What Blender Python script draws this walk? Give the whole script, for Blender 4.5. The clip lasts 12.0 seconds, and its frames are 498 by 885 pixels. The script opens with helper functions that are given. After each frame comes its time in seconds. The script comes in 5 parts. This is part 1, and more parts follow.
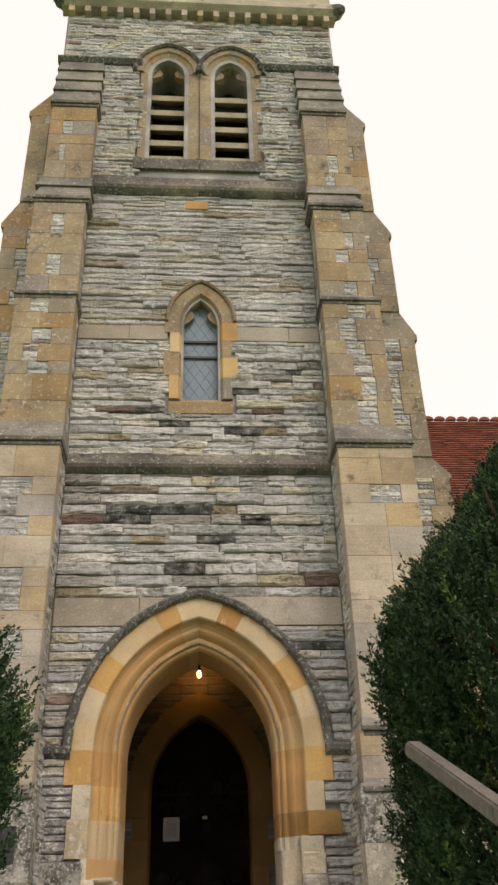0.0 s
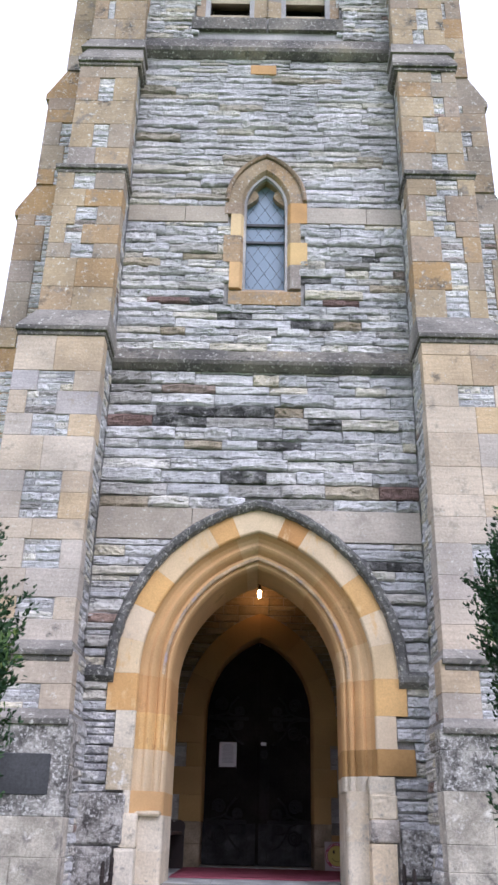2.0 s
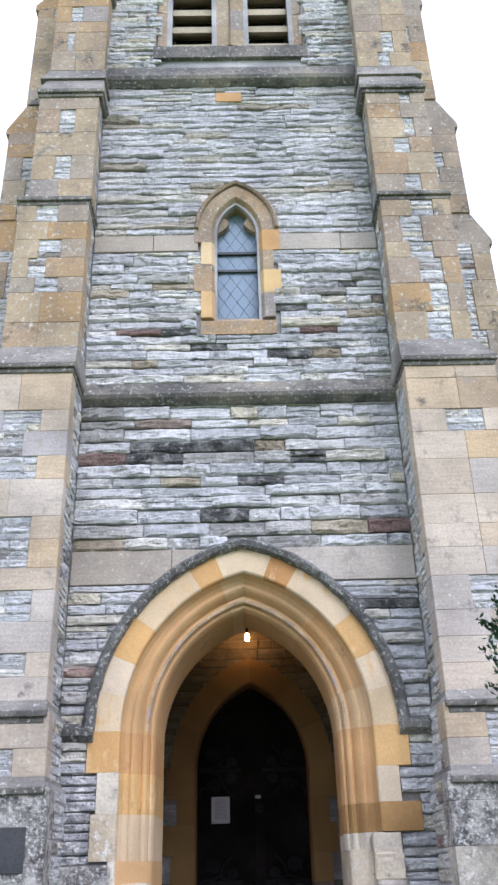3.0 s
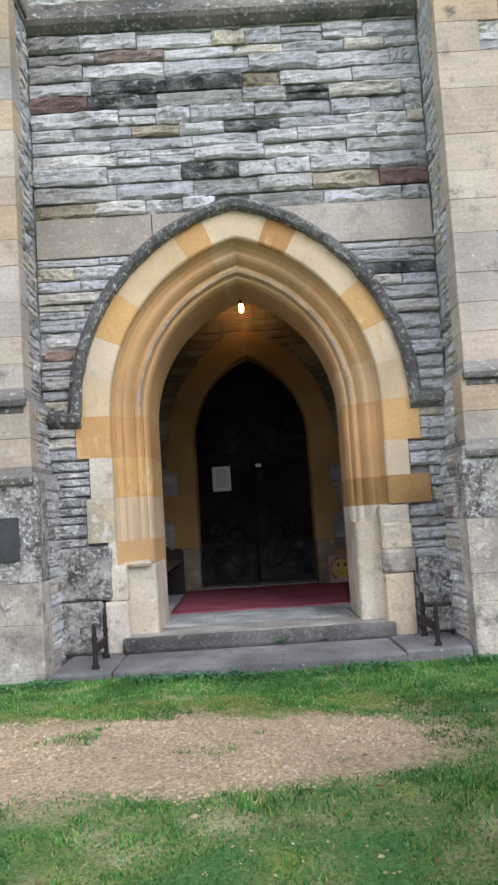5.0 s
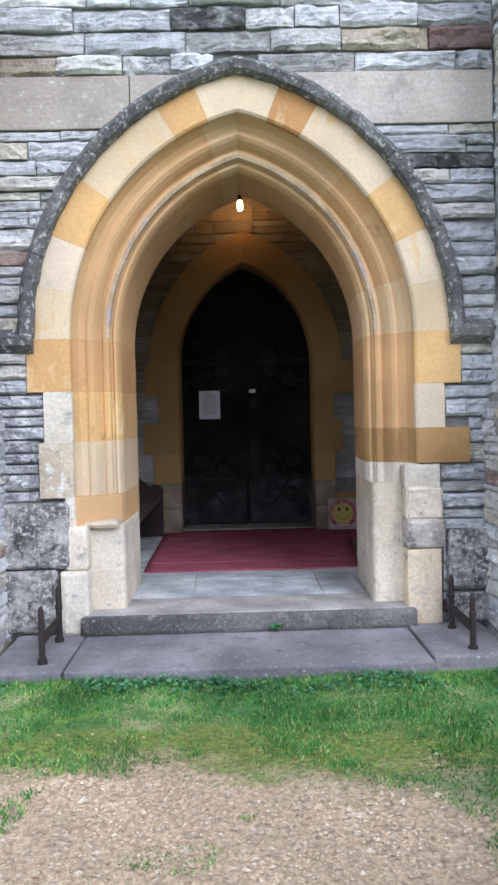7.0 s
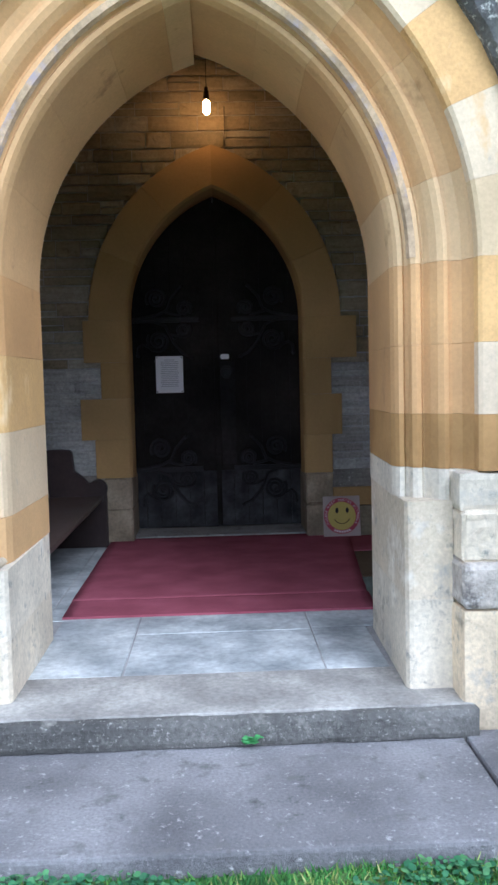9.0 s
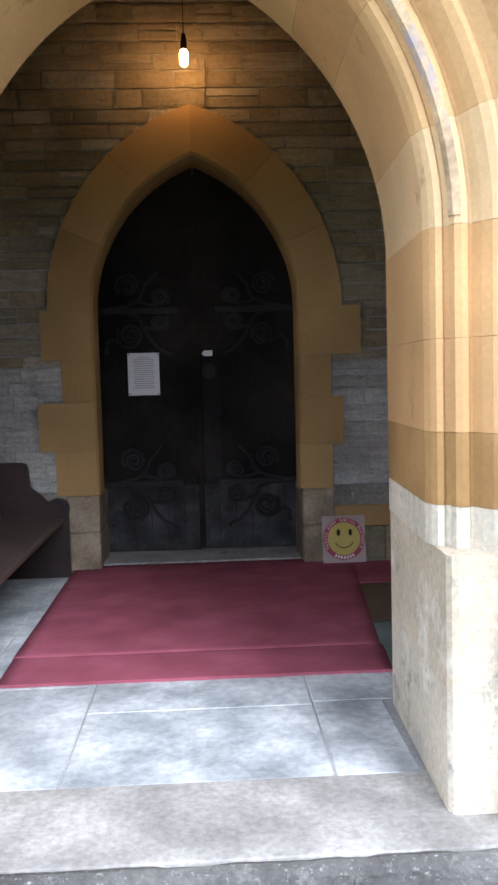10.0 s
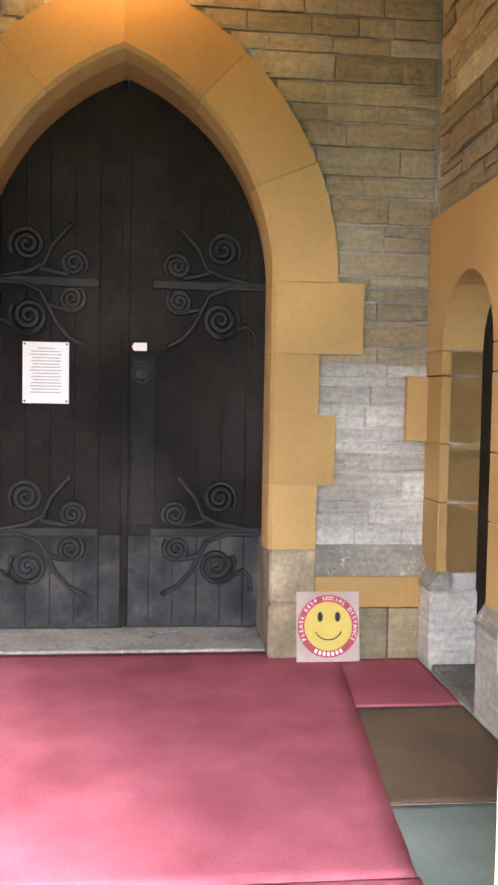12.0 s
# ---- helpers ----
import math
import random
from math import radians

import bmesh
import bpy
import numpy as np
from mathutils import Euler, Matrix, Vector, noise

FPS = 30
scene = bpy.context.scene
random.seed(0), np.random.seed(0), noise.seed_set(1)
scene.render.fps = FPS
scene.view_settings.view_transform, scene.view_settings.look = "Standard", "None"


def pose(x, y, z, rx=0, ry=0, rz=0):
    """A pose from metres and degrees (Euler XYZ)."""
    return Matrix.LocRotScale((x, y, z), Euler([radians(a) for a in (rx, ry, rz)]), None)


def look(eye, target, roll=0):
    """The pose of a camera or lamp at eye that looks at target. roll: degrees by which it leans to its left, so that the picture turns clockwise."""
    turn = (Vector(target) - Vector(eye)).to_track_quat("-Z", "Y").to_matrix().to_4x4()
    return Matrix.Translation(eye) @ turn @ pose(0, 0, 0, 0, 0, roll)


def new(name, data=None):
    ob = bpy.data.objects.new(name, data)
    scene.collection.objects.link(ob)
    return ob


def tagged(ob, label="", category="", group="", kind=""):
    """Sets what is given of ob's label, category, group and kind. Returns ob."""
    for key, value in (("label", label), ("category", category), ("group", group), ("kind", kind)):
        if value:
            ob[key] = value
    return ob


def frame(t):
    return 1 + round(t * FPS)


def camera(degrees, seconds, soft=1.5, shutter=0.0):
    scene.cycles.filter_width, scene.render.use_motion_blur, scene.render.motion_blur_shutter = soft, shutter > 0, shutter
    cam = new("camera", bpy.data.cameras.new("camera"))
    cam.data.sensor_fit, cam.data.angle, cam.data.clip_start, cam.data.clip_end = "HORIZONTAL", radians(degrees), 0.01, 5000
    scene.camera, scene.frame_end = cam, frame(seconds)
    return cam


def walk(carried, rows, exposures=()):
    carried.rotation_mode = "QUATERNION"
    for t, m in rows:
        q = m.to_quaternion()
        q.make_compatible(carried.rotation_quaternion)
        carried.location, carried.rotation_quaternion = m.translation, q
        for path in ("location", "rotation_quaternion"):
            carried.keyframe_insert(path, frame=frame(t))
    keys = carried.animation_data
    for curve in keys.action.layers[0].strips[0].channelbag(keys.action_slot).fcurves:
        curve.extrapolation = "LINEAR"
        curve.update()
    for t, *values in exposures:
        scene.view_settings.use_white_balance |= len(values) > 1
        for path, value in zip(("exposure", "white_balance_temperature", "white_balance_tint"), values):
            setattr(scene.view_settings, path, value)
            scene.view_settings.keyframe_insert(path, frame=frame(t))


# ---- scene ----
# the camera and its walk
cam = camera(32.6, 12.0, soft=2.7)
PATH = [
    (0, (-0.14, -9.498, 0.136), (0.037, -7.33, 1.37), -1.8),
    (0.5, (-0.161, -9.104, 0.251), (-0.015, -6.926, 1.47), -1.5),
    (1, (-0.231, -8.785, 0.323), (-0.088, -6.6, 1.527), -1.1),
    (1.5, (-0.195, -8.56, 0.285), (-0.031, -6.326, 1.398), 0.1),
    (2, (-0.057, -8.285, 0.461), (-0.075, -6.009, 1.495), 1.4),
    (2.5, (-0.016, -8.157, 0.578), (-0.056, -5.91, 1.673), -0.4),
    (2.7, (-0.031, -8.033, 0.594), (0.01, -5.82, 1.757), -1.7),
    (4.3, (-0.066, -7.324, 0.892), (-0.054, -4.919, 1.573), -1.0),
    (4.5, (-0.077, -7.218, 0.927), (-0.01, -4.794, 1.536), -1.7),
    (5, (-0.048, -6.955, 0.921), (-0.027, -4.462, 1.129), -3.6),
    (5.5, (-0.036, -6.662, 0.996), (-0.049, -4.164, 0.938), -2.5),
    (6, (-0.086, -6.306, 1.124), (0.092, -3.814, 1.05), -1.3),
    (6.5, (-0.04, -5.92, 1.198), (0.066, -3.425, 1.083), -2.2),
    (7, (-0.07, -5.553, 1.271), (-0.027, -3.054, 1.19), -1.4),
    (7.2, (-0.077, -5.303, 1.308), (0.007, -2.805, 1.284), -2.5),
    (8.8, (0.035, -3.61, 1.333), (0.125, -1.119, 1.134), -2.1),
    (9, (0.069, -3.389, 1.312), (0.16, -0.896, 1.135), -1.4),
    (9.5, (0.141, -2.899, 1.351), (0.11, -0.405, 1.194), 0.2),
    (10, (0.143, -2.366, 1.343), (0.259, 0.125, 1.155), -1.5),
    (10.5, (0.193, -1.921, 1.278), (0.318, 0.573, 1.177), -2.0),
    (11, (0.249, -1.432, 1.242), (0.155, 1.065, 1.196), -0.5),
    (11.5, (0.126, -0.921, 1.278), (0.144, 1.579, 1.229), 0.4),
    (12, (0.273, -0.401, 1.271), (0.526, 2.083, 1.146), 1.0),
]
EXPOSURES = [(0.0, -0.52, 7350, 17), (0.5, -0.42, 7150, 21), (1.0, -0.3, 6150, 23), (1.6, 0.08, 5700, 24), (2.0, 0.12, 5600, 25), (2.5, 0.26, 5450, 23), (4.5, 0.0, 5650, 19), (5.5, 0.15, 5800, 15), (6.5, 0.26, 5700, 17), (7.0, 0.42, 5350, 18),
             (9.0, 0.8, 5000, 12), (10.0, 1.35, 5400, 14), (10.5, 1.8, 5600, 13), (11.0, 2.6, 5750, 13), (11.5, 3.33, 5950, 14), (12.0, 3.9, 6050, 13)]
walk(cam, [(t, look(eye, target, roll)) for t, eye, target, roll in PATH], EXPOSURES)

# world, sun, exposure: a bright overcast day
SUN_EL, SUN_AZ = radians(38), radians(152)
world = bpy.data.worlds.new("overcast_sky")
world.use_nodes = True
scene.world = world
wn, wl = world.node_tree.nodes, world.node_tree.links
sky = wn.new("ShaderNodeTexSky")
sky.sky_type, sky.sun_disc = "NISHITA", False
sky.sun_elevation, sky.sun_rotation = SUN_EL, SUN_AZ
sky.dust_density = 4.0
veil = wn.new("ShaderNodeMix")
veil.data_type = "RGBA"
veil.inputs[0].default_value = 0.86
veil.inputs[7].default_value = (11.6, 11.7, 11.8, 1)      # the cloud layer
wl.new(sky.outputs[0], veil.inputs[6])
wl.new(veil.outputs[2], wn["Background"].inputs[0])
wn["Background"].inputs[1].default_value = 0.14

sun = new("sun", bpy.data.lights.new("sun", "SUN"))
sun.data.energy, sun.data.angle, sun.data.color = 1.4, radians(30), (1.0, 0.96, 0.9)
sun.matrix_world = look((0, 0, 0), (-math.sin(SUN_AZ) * math.cos(SUN_EL), -math.cos(SUN_AZ) * math.cos(SUN_EL), -math.sin(SUN_EL)))


# ---- materials ----
def material(name, stops, rand="", rough=0.85, bump=0.4, grain=40.0, layers=0.0, stain=0.35, stain_scale=1.6,
             spots=(), metal=0.0, spec=0.35, tone=0.25, deep=0.02, drawn=1.0):
    """A procedural surface. stops: (place, colour) picked by the piece's own random number (rand object or island) or by broad noise.
    layers: strength of thin level beds. spots: (colour, amount, scale) of lichen or dirt."""
    m = bpy.data.materials.new(name)
    m.use_nodes = True
    n, l = m.node_tree.nodes, m.node_tree.links
    b = n["Principled BSDF"]
    geo = n.new("ShaderNodeNewGeometry")
    where = geo.outputs["Position"]
    broad = n.new("ShaderNodeTexNoise")
    broad.inputs["Scale"].default_value, broad.inputs["Detail"].default_value = stain_scale, 6
    l.new(where, broad.inputs["Vector"])
    fine = n.new("ShaderNodeTexNoise")
    fine.inputs["Scale"].default_value, fine.inputs["Detail"].default_value, fine.inputs["Roughness"].default_value = grain, 8, 0.65
    l.new(where, fine.inputs["Vector"])
    ramp = n.new("ShaderNodeValToRGB")
    e = ramp.color_ramp.elements
    while len(e) < len(stops):
        e.new(0.5)
    for k, (p, c) in enumerate(stops):
        e[k].position, e[k].color = p, (*c, 1)
    if rand == "object":
        l.new(n.new("ShaderNodeObjectInfo").outputs["Random"], ramp.inputs[0])
    elif rand == "island":
        l.new(geo.outputs["Random Per Island"], ramp.inputs[0])
    else:
        l.new(broad.outputs["Fac"], ramp.inputs[0])
    colour = ramp.outputs[0]

    def mixed(kind, fac, a, bcol):
        x = n.new("ShaderNodeMix")
        x.data_type, x.blend_type = "RGBA", kind
        for sock, v in ((x.inputs[0], fac), (x.inputs[6], a), (x.inputs[7], bcol)):
            if isinstance(v, (int, float)):
                sock.default_value = v
            elif isinstance(v, tuple):
                sock.default_value = (*v, 1)
            else:
                l.new(v, sock)
        return x.outputs[2]

    def spread(source, lo, hi, a=0.0, z=1.0):
        r = n.new("ShaderNodeMapRange")
        for k, v in enumerate((lo, hi, a, z)):
            r.inputs[k + 1].default_value = v
        l.new(source, r.inputs[0])
        return r.outputs[0]

    grey = n.new("ShaderNodeCombineColor")
    f = spread(broad.outputs["Fac"], 0.3, 0.7, 1 - stain, 1 + stain * 0.4)
    for k in range(3):
        l.new(f, grey.inputs[k])
    colour = mixed("MULTIPLY", 1.0, colour, grey.outputs[0])
    grey2 = n.new("ShaderNodeCombineColor")
    f2 = spread(fine.outputs["Fac"], 0.3, 0.7, 1 - tone, 1 + tone)
    for k in range(3):
        l.new(f2, grey2.inputs[k])
    colour = mixed("MULTIPLY", 1.0, colour, grey2.outputs[0])
    height = fine.outputs["Fac"]
    if layers:
        mp = n.new("ShaderNodeMapping")
        mp.inputs["Scale"].default_value = (4, 4, 42)
        l.new(where, mp.inputs["Vector"])
        bed = n.new("ShaderNodeTexNoise")
        bed.inputs["Scale"].default_value, bed.inputs["Detail"].default_value = 1.0, 4
        l.new(mp.outputs[0], bed.inputs["Vector"])
        g3 = n.new("ShaderNodeCombineColor")
        f3 = spread(bed.outputs["Fac"], 0.35, 0.62, 1 - layers * 0.5, 1.05)
        for k in range(3):
            l.new(f3, g3.inputs[k])
        colour = mixed("MULTIPLY", 1.0, colour, g3.outputs[0])
        add = n.new("ShaderNodeMath")
        add.operation = "MULTIPLY_ADD"
        add.inputs[1].default_value = 2.0 * layers
        l.new(bed.outputs["Fac"], add.inputs[0])
        l.new(height, add.inputs[2])
        height = add.outputs[0]
    for k, (c, amount, scale) in enumerate(spots):
        s = n.new("ShaderNodeTexNoise")
        s.inputs["Scale"].default_value, s.inputs["Detail"].default_value, s.inputs["Roughness"].default_value = scale, 5, 0.7
        off = n.new("ShaderNodeVectorMath")
        off.inputs[1].default_value = (7.3 * k + 1, 3.1, 5.7)
        l.new(where, off.inputs[0])
        flat = n.new("ShaderNodeVectorMath")
        flat.operation = "MULTIPLY"
        flat.inputs[1].default_value = (1, 1, drawn)
        l.new(off.outputs[0], flat.inputs[0])
        l.new(flat.outputs[0], s.inputs["Vector"])
        colour = mixed("MIX", spread(s.outputs["Fac"], 0.65 - amount * 0.3, 0.76 - amount * 0.25), colour, c)
    l.new(colour, b.inputs["Base Color"])
    rr = spread(broad.outputs["Fac"], 0.2, 0.8, max(rough - 0.1, 0.02), min(rough + 0.1, 1))
    l.new(rr, b.inputs["Roughness"])
    b.inputs["Metallic"].default_value = metal
    b.inputs["Specular IOR Level"].default_value = spec
    if bump:
        bm_ = n.new("ShaderNodeBump")
        bm_.inputs["Strength"].default_value, bm_.inputs["Distance"].default_value = bump, deep
        l.new(height, bm_.inputs["Height"])
        l.new(bm_.outputs[0], b.inputs["Normal"])
    return m


LIAS = [(0.0, (0.4554, 0.46, 0.4608)), (0.15, (0.5742, 0.58, 0.5856)), (0.35, (0.693, 0.69, 0.6816)), (0.55, (0.6039, 0.6, 0.5952)), (0.70, (0.7524, 0.74, 0.6912)),
        (0.84, (0.6534, 0.6, 0.4608)), (0.92, (0.5148, 0.5, 0.4704)), (0.97, (0.297, 0.29, 0.2688)), (1.0, (0.3366, 0.24, 0.192))]
CREAM = [(0.0, (0.5145, 0.4281, 0.324)), (0.3, (0.5968, 0.5096, 0.3996)), (0.55, (0.4733, 0.4281, 0.378)), (0.75, (0.5557, 0.4179, 0.2484)), (0.9, (0.4528, 0.4281, 0.4212)), (1.0, (0.4116, 0.3058, 0.1836))]
HONEY = [(0.0, (0.62, 0.42, 0.17)), (0.3, (0.68, 0.52, 0.29)), (0.55, (0.58, 0.34, 0.13)), (0.75, (0.72, 0.56, 0.33)), (1.0, (0.50, 0.27, 0.09))]
DARK = (0.07, 0.07, 0.065)
LICHEN = (0.62, 0.62, 0.56)
rubble_mat = material("lias_stone", LIAS, "object", layers=0.28, bump=0.9, grain=18, deep=0.04, drawn=1.7, stain=0.28, spots=((DARK, 0.13, 1.7), ((0.17, 0.17, 0.17), 0.28, 6.0), ((0.78, 0.77, 0.76), 0.22, 11.0)))
rubble_far = material("lias_stone_small", LIAS, "island", layers=0.28, bump=0.9, grain=18, deep=0.04, drawn=1.7, stain=0.28, spots=((DARK, 0.10, 1.7), ((0.24, 0.24, 0.24), 0.18, 6.0), ((0.78, 0.77, 0.76), 0.22, 11.0)))
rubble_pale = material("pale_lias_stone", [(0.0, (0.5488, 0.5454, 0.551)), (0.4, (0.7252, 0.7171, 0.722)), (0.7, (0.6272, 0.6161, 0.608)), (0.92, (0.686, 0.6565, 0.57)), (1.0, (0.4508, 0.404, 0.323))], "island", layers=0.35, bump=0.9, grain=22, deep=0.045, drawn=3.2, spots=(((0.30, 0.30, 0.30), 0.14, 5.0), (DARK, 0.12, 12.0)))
ashlar_mat = material("cream_ashlar", CREAM, "object", bump=0.35, layers=0.12, spots=((DARK, 0.1, 2.6), ((0.34, 0.30, 0.24), 0.24, 5.0), (LICHEN, 0.2, 24.0)), tone=0.16)
honey_mat = material("honey_limestone", HONEY, "object", bump=0.15, grain=60, tone=0.1, stain=0.3, spots=(((0.30, 0.16, 0.06), 0.05, 2.5),), rough=0.75)
cream_mat = material("pale_cream_limestone", [(0.0, (0.64, 0.49, 0.29)), (0.4, (0.71, 0.57, 0.37)), (0.7, (0.67, 0.55, 0.39)), (1.0, (0.61, 0.44, 0.23))], "object", bump=0.15, grain=60, tone=0.1, stain=0.25, drawn=0.5, spots=(((0.60, 0.37, 0.14), 0.22, 3.0), ((0.42, 0.36, 0.28), 0.12, 9.0)), rough=0.75)
amber_mat = material("amber_limestone", [(0.0, (0.58, 0.33, 0.11)), (0.5, (0.66, 0.42, 0.17)), (1.0, (0.52, 0.27, 0.09))], "object", bump=0.15, grain=60, tone=0.12, stain=0.3, drawn=0.5, spots=(((0.72, 0.54, 0.30), 0.24, 3.5), ((0.30, 0.16, 0.06), 0.1, 5.0)), rough=0.75)
ochre_mat = material("ochre_ashlar", [(0.0, (0.3612, 0.2784, 0.1767)), (0.3, (0.43, 0.3393, 0.2139)), (0.55, (0.344, 0.2958, 0.2325)), (0.8, (0.4042, 0.2697, 0.1302)), (1.0, (0.3096, 0.2784, 0.2511))], "object", bump=0.35, layers=0.12, spots=((DARK, 0.2, 2.6), ((0.24, 0.21, 0.17), 0.34, 5.0), (LICHEN, 0.26, 24.0)), tone=0.2)
order_mat = material("tan_moulded_limestone", [(0.0, (0.57, 0.345, 0.15)), (0.4, (0.64, 0.42, 0.20)), (0.7, (0.55, 0.305, 0.115)), (1.0, (0.66, 0.465, 0.25))], "object", bump=0.12, grain=60, tone=0.08, stain=0.25, spots=(((0.32, 0.19, 0.08), 0.12, 3.0),), rough=0.75)
fillet_mat = material("lilac_stained_fillet", [(0.3, (0.50, 0.37, 0.23)), (0.6, (0.58, 0.43, 0.27))], bump=0.2, stain_scale=4, spots=(((0.40, 0.34, 0.35), 0.42, 5.0),))
pale_mat = material("pale_limestone", [(0.0, (0.6572, 0.5885, 0.4592)), (0.5, (0.7844, 0.7169, 0.5824)), (1.0, (0.6148, 0.5029, 0.336))], "object", bump=0.35, spots=(((0.44, 0.41, 0.35), 0.2, 4.0), ((0.76, 0.72, 0.62), 0.34, 2.2), (DARK, 0.16, 3.0), ((0.30, 0.29, 0.25), 0.2, 14.0)), tone=0.18)
mortar_mat = material("lime_mortar", [(0.3, (0.36, 0.355, 0.35)), (0.7, (0.52, 0.51, 0.49))], bump=0.6, grain=90)
hood_mat = material("weathered_hood_stone", [(0.3, (0.0875, 0.0875, 0.0875)), (0.6, (0.175, 0.175, 0.1625)), (0.8, (0.3, 0.2875, 0.2375))], bump=0.9, spots=((LICHEN, 0.36, 26.0), (DARK, 0.34, 9.0)))
string_mat = material("weathered_string_stone", [(0.3, (0.1066, 0.1025, 0.0984)), (0.6, (0.2214, 0.205, 0.1722)), (0.8, (0.328, 0.2788, 0.1804))], bump=0.8, spots=((LICHEN, 0.3, 24.0), (DARK, 0.36, 6.0)))
slate_mat = material("stone_weathering", [(0.3, (0.19, 0.18, 0.16)), (0.7, (0.31, 0.29, 0.25))], bump=0.4, layers=0.25, spots=((LICHEN, 0.2, 16.0), (DARK, 0.2, 3.0)))
inner_mat = material("porch_rubble", [(0.0, (0.2145, 0.1843, 0.1187)), (0.4, (0.3432, 0.3003, 0.2138)), (0.7, (0.286, 0.2321, 0.1425)), (0.9, (0.4433, 0.4095, 0.3206)), (1.0, (0.1716, 0.1297, 0.0831))], "object", layers=0.3, bump=0.3)
# paler copy of the porch stone, with daylight near the floor painted in
daylit_mat = material("daylit_porch_stone", [(0.0, (0.39, 0.3835, 0.3584)), (0.5, (0.533, 0.52, 0.4864)), (1.0, (0.364, 0.3445, 0.3072))], "object", layers=0.3, bump=0.5)
inner_ashlar = material("porch_door_limestone", [(0.0, (0.3894, 0.2489, 0.0902)), (0.5, (0.4407, 0.2902, 0.1168)), (1.0, (0.3587, 0.2281, 0.085))], "object", bump=0.1, tone=0.07, stain=0.2)
flag_mat = material("blue_flagstone", [(0.25, (0.3222, 0.3489, 0.3559)), (0.5, (0.4831, 0.5101, 0.51)), (0.75, (0.6119, 0.6281, 0.6108))], rough=0.5, bump=0.2, grain=25, stain_scale=3.5, layers=0.0)
step_mat = material("worn_step_stone", [(0.3, (0.27, 0.26, 0.25)), (0.7, (0.42, 0.40, 0.37))], bump=0.5, spots=((DARK, 0.2, 5.0), ((0.2, 0.19, 0.17), 0.3, 14.0), (LICHEN, 0.2, 30.0)))
tread_mat = material("smooth_worn_tread", [(0.3, (0.304, 0.288, 0.2624)), (0.7, (0.416, 0.4, 0.3608))], bump=0.25, spots=(((0.22, 0.21, 0.19), 0.22, 5.0),), stain_scale=3)
# dark tone holds both weathering flecks and the shadow on the step front
nose_mat = material("weathered_shaded_riser", [(0.3, (0.075, 0.073, 0.068)), (0.7, (0.17, 0.165, 0.15))], bump=0.9, spots=(((0.40, 0.39, 0.36), 0.24, 60.0), ((0.28, 0.27, 0.24), 0.3, 7.0)))
slab_mat = material("grey_concrete", [(0.3, (0.165, 0.16, 0.162)), (0.7, (0.29, 0.28, 0.28))], bump=0.5, grain=80, spots=(((0.46, 0.45, 0.43), 0.2, 34.0), ((0.15, 0.145, 0.14), 0.3, 9.0), (DARK, 0.08, 5.0)))
door_mat = material("dark_oak", [(0.3, (0.0116, 0.0109, 0.0104)), (0.7, (0.0298, 0.0271, 0.025))], rough=0.65, bump=0.3, grain=30, spec=0.05)
worn_mat = material("worn_oak", [(0.3, (0.016, 0.016, 0.017)), (0.7, (0.036, 0.033, 0.031))], rough=0.65, bump=0.3, grain=30, spec=0.06)
scuff_mat = material("scuffed_oak", [(0.3, (0.032, 0.0336, 0.0368)), (0.7, (0.0704, 0.0688, 0.0704))], rough=0.6, bump=0.3, grain=35, stain_scale=5, stain=0.5, spec=0.12)
brown_mat = material("brown_stained_limestone", [(0.3, (0.40, 0.23, 0.08)), (0.7, (0.52, 0.32, 0.13))], bump=0.15, tone=0.1)
iron_mat = material("black_iron", [(0.3, (0.0208, 0.0216, 0.0232)), (0.7, (0.04, 0.04, 0.0424))], rough=0.55, bump=0.3, spec=0.16)
rust_mat = material("rusty_iron", [(0.3, (0.015, 0.0138, 0.0132)), (0.7, (0.045, 0.0303, 0.024))], rough=0.7, bump=0.4)
carpet_mat = material("red_carpet", [(0.3, (0.2915, 0.0762, 0.1064)), (0.7, (0.3575, 0.1064, 0.1434))], rough=0.95, bump=0.3, grain=220, tone=0.2, stain=0.16, stain_scale=3.5, spec=0.1)
pew_mat = material("dark_pew_wood", [(0.3, (0.0154, 0.0091, 0.0084)), (0.7, (0.0336, 0.0196, 0.0175))], rough=0.45, bump=0.08, grain=20)
seat_mat = material("worn_pew_seat", [(0.3, (0.045, 0.03, 0.0258)), (0.7, (0.078, 0.054, 0.045))], rough=0.35, bump=0.08, grain=20)
paper_mat = material("white_paper", [(0.3, (0.78, 0.78, 0.80)), (0.7, (0.83, 0.83, 0.84))], bump=0.02, tone=0.02, stain=0.04)
ink_mat = material("grey_print", [(0.3, (0.50, 0.50, 0.53)), (0.7, (0.58, 0.58, 0.60))], bump=0)
yellow_mat = material("yellow_print", [(0.3, (0.52, 0.42, 0.09)), (0.7, (0.60, 0.50, 0.14))], bump=0.02, tone=0.03, stain=0.1, rough=0.4)
red_mat = material("red_print", [(0.3, (0.34, 0.05, 0.08)), (0.7, (0.42, 0.08, 0.11))], bump=0.02, tone=0.03, stain=0.1, rough=0.4)
black_mat = material("black_print", [(0.3, (0.02, 0.02, 0.02)), (0.7, (0.04, 0.04, 0.04))], bump=0.0)
tile_mat = material("red_roof_tile", [(0.0, (0.19, 0.055, 0.035)), (0.5, (0.28, 0.085, 0.05)), (1.0, (0.16, 0.06, 0.045))], "island", bump=0.3)
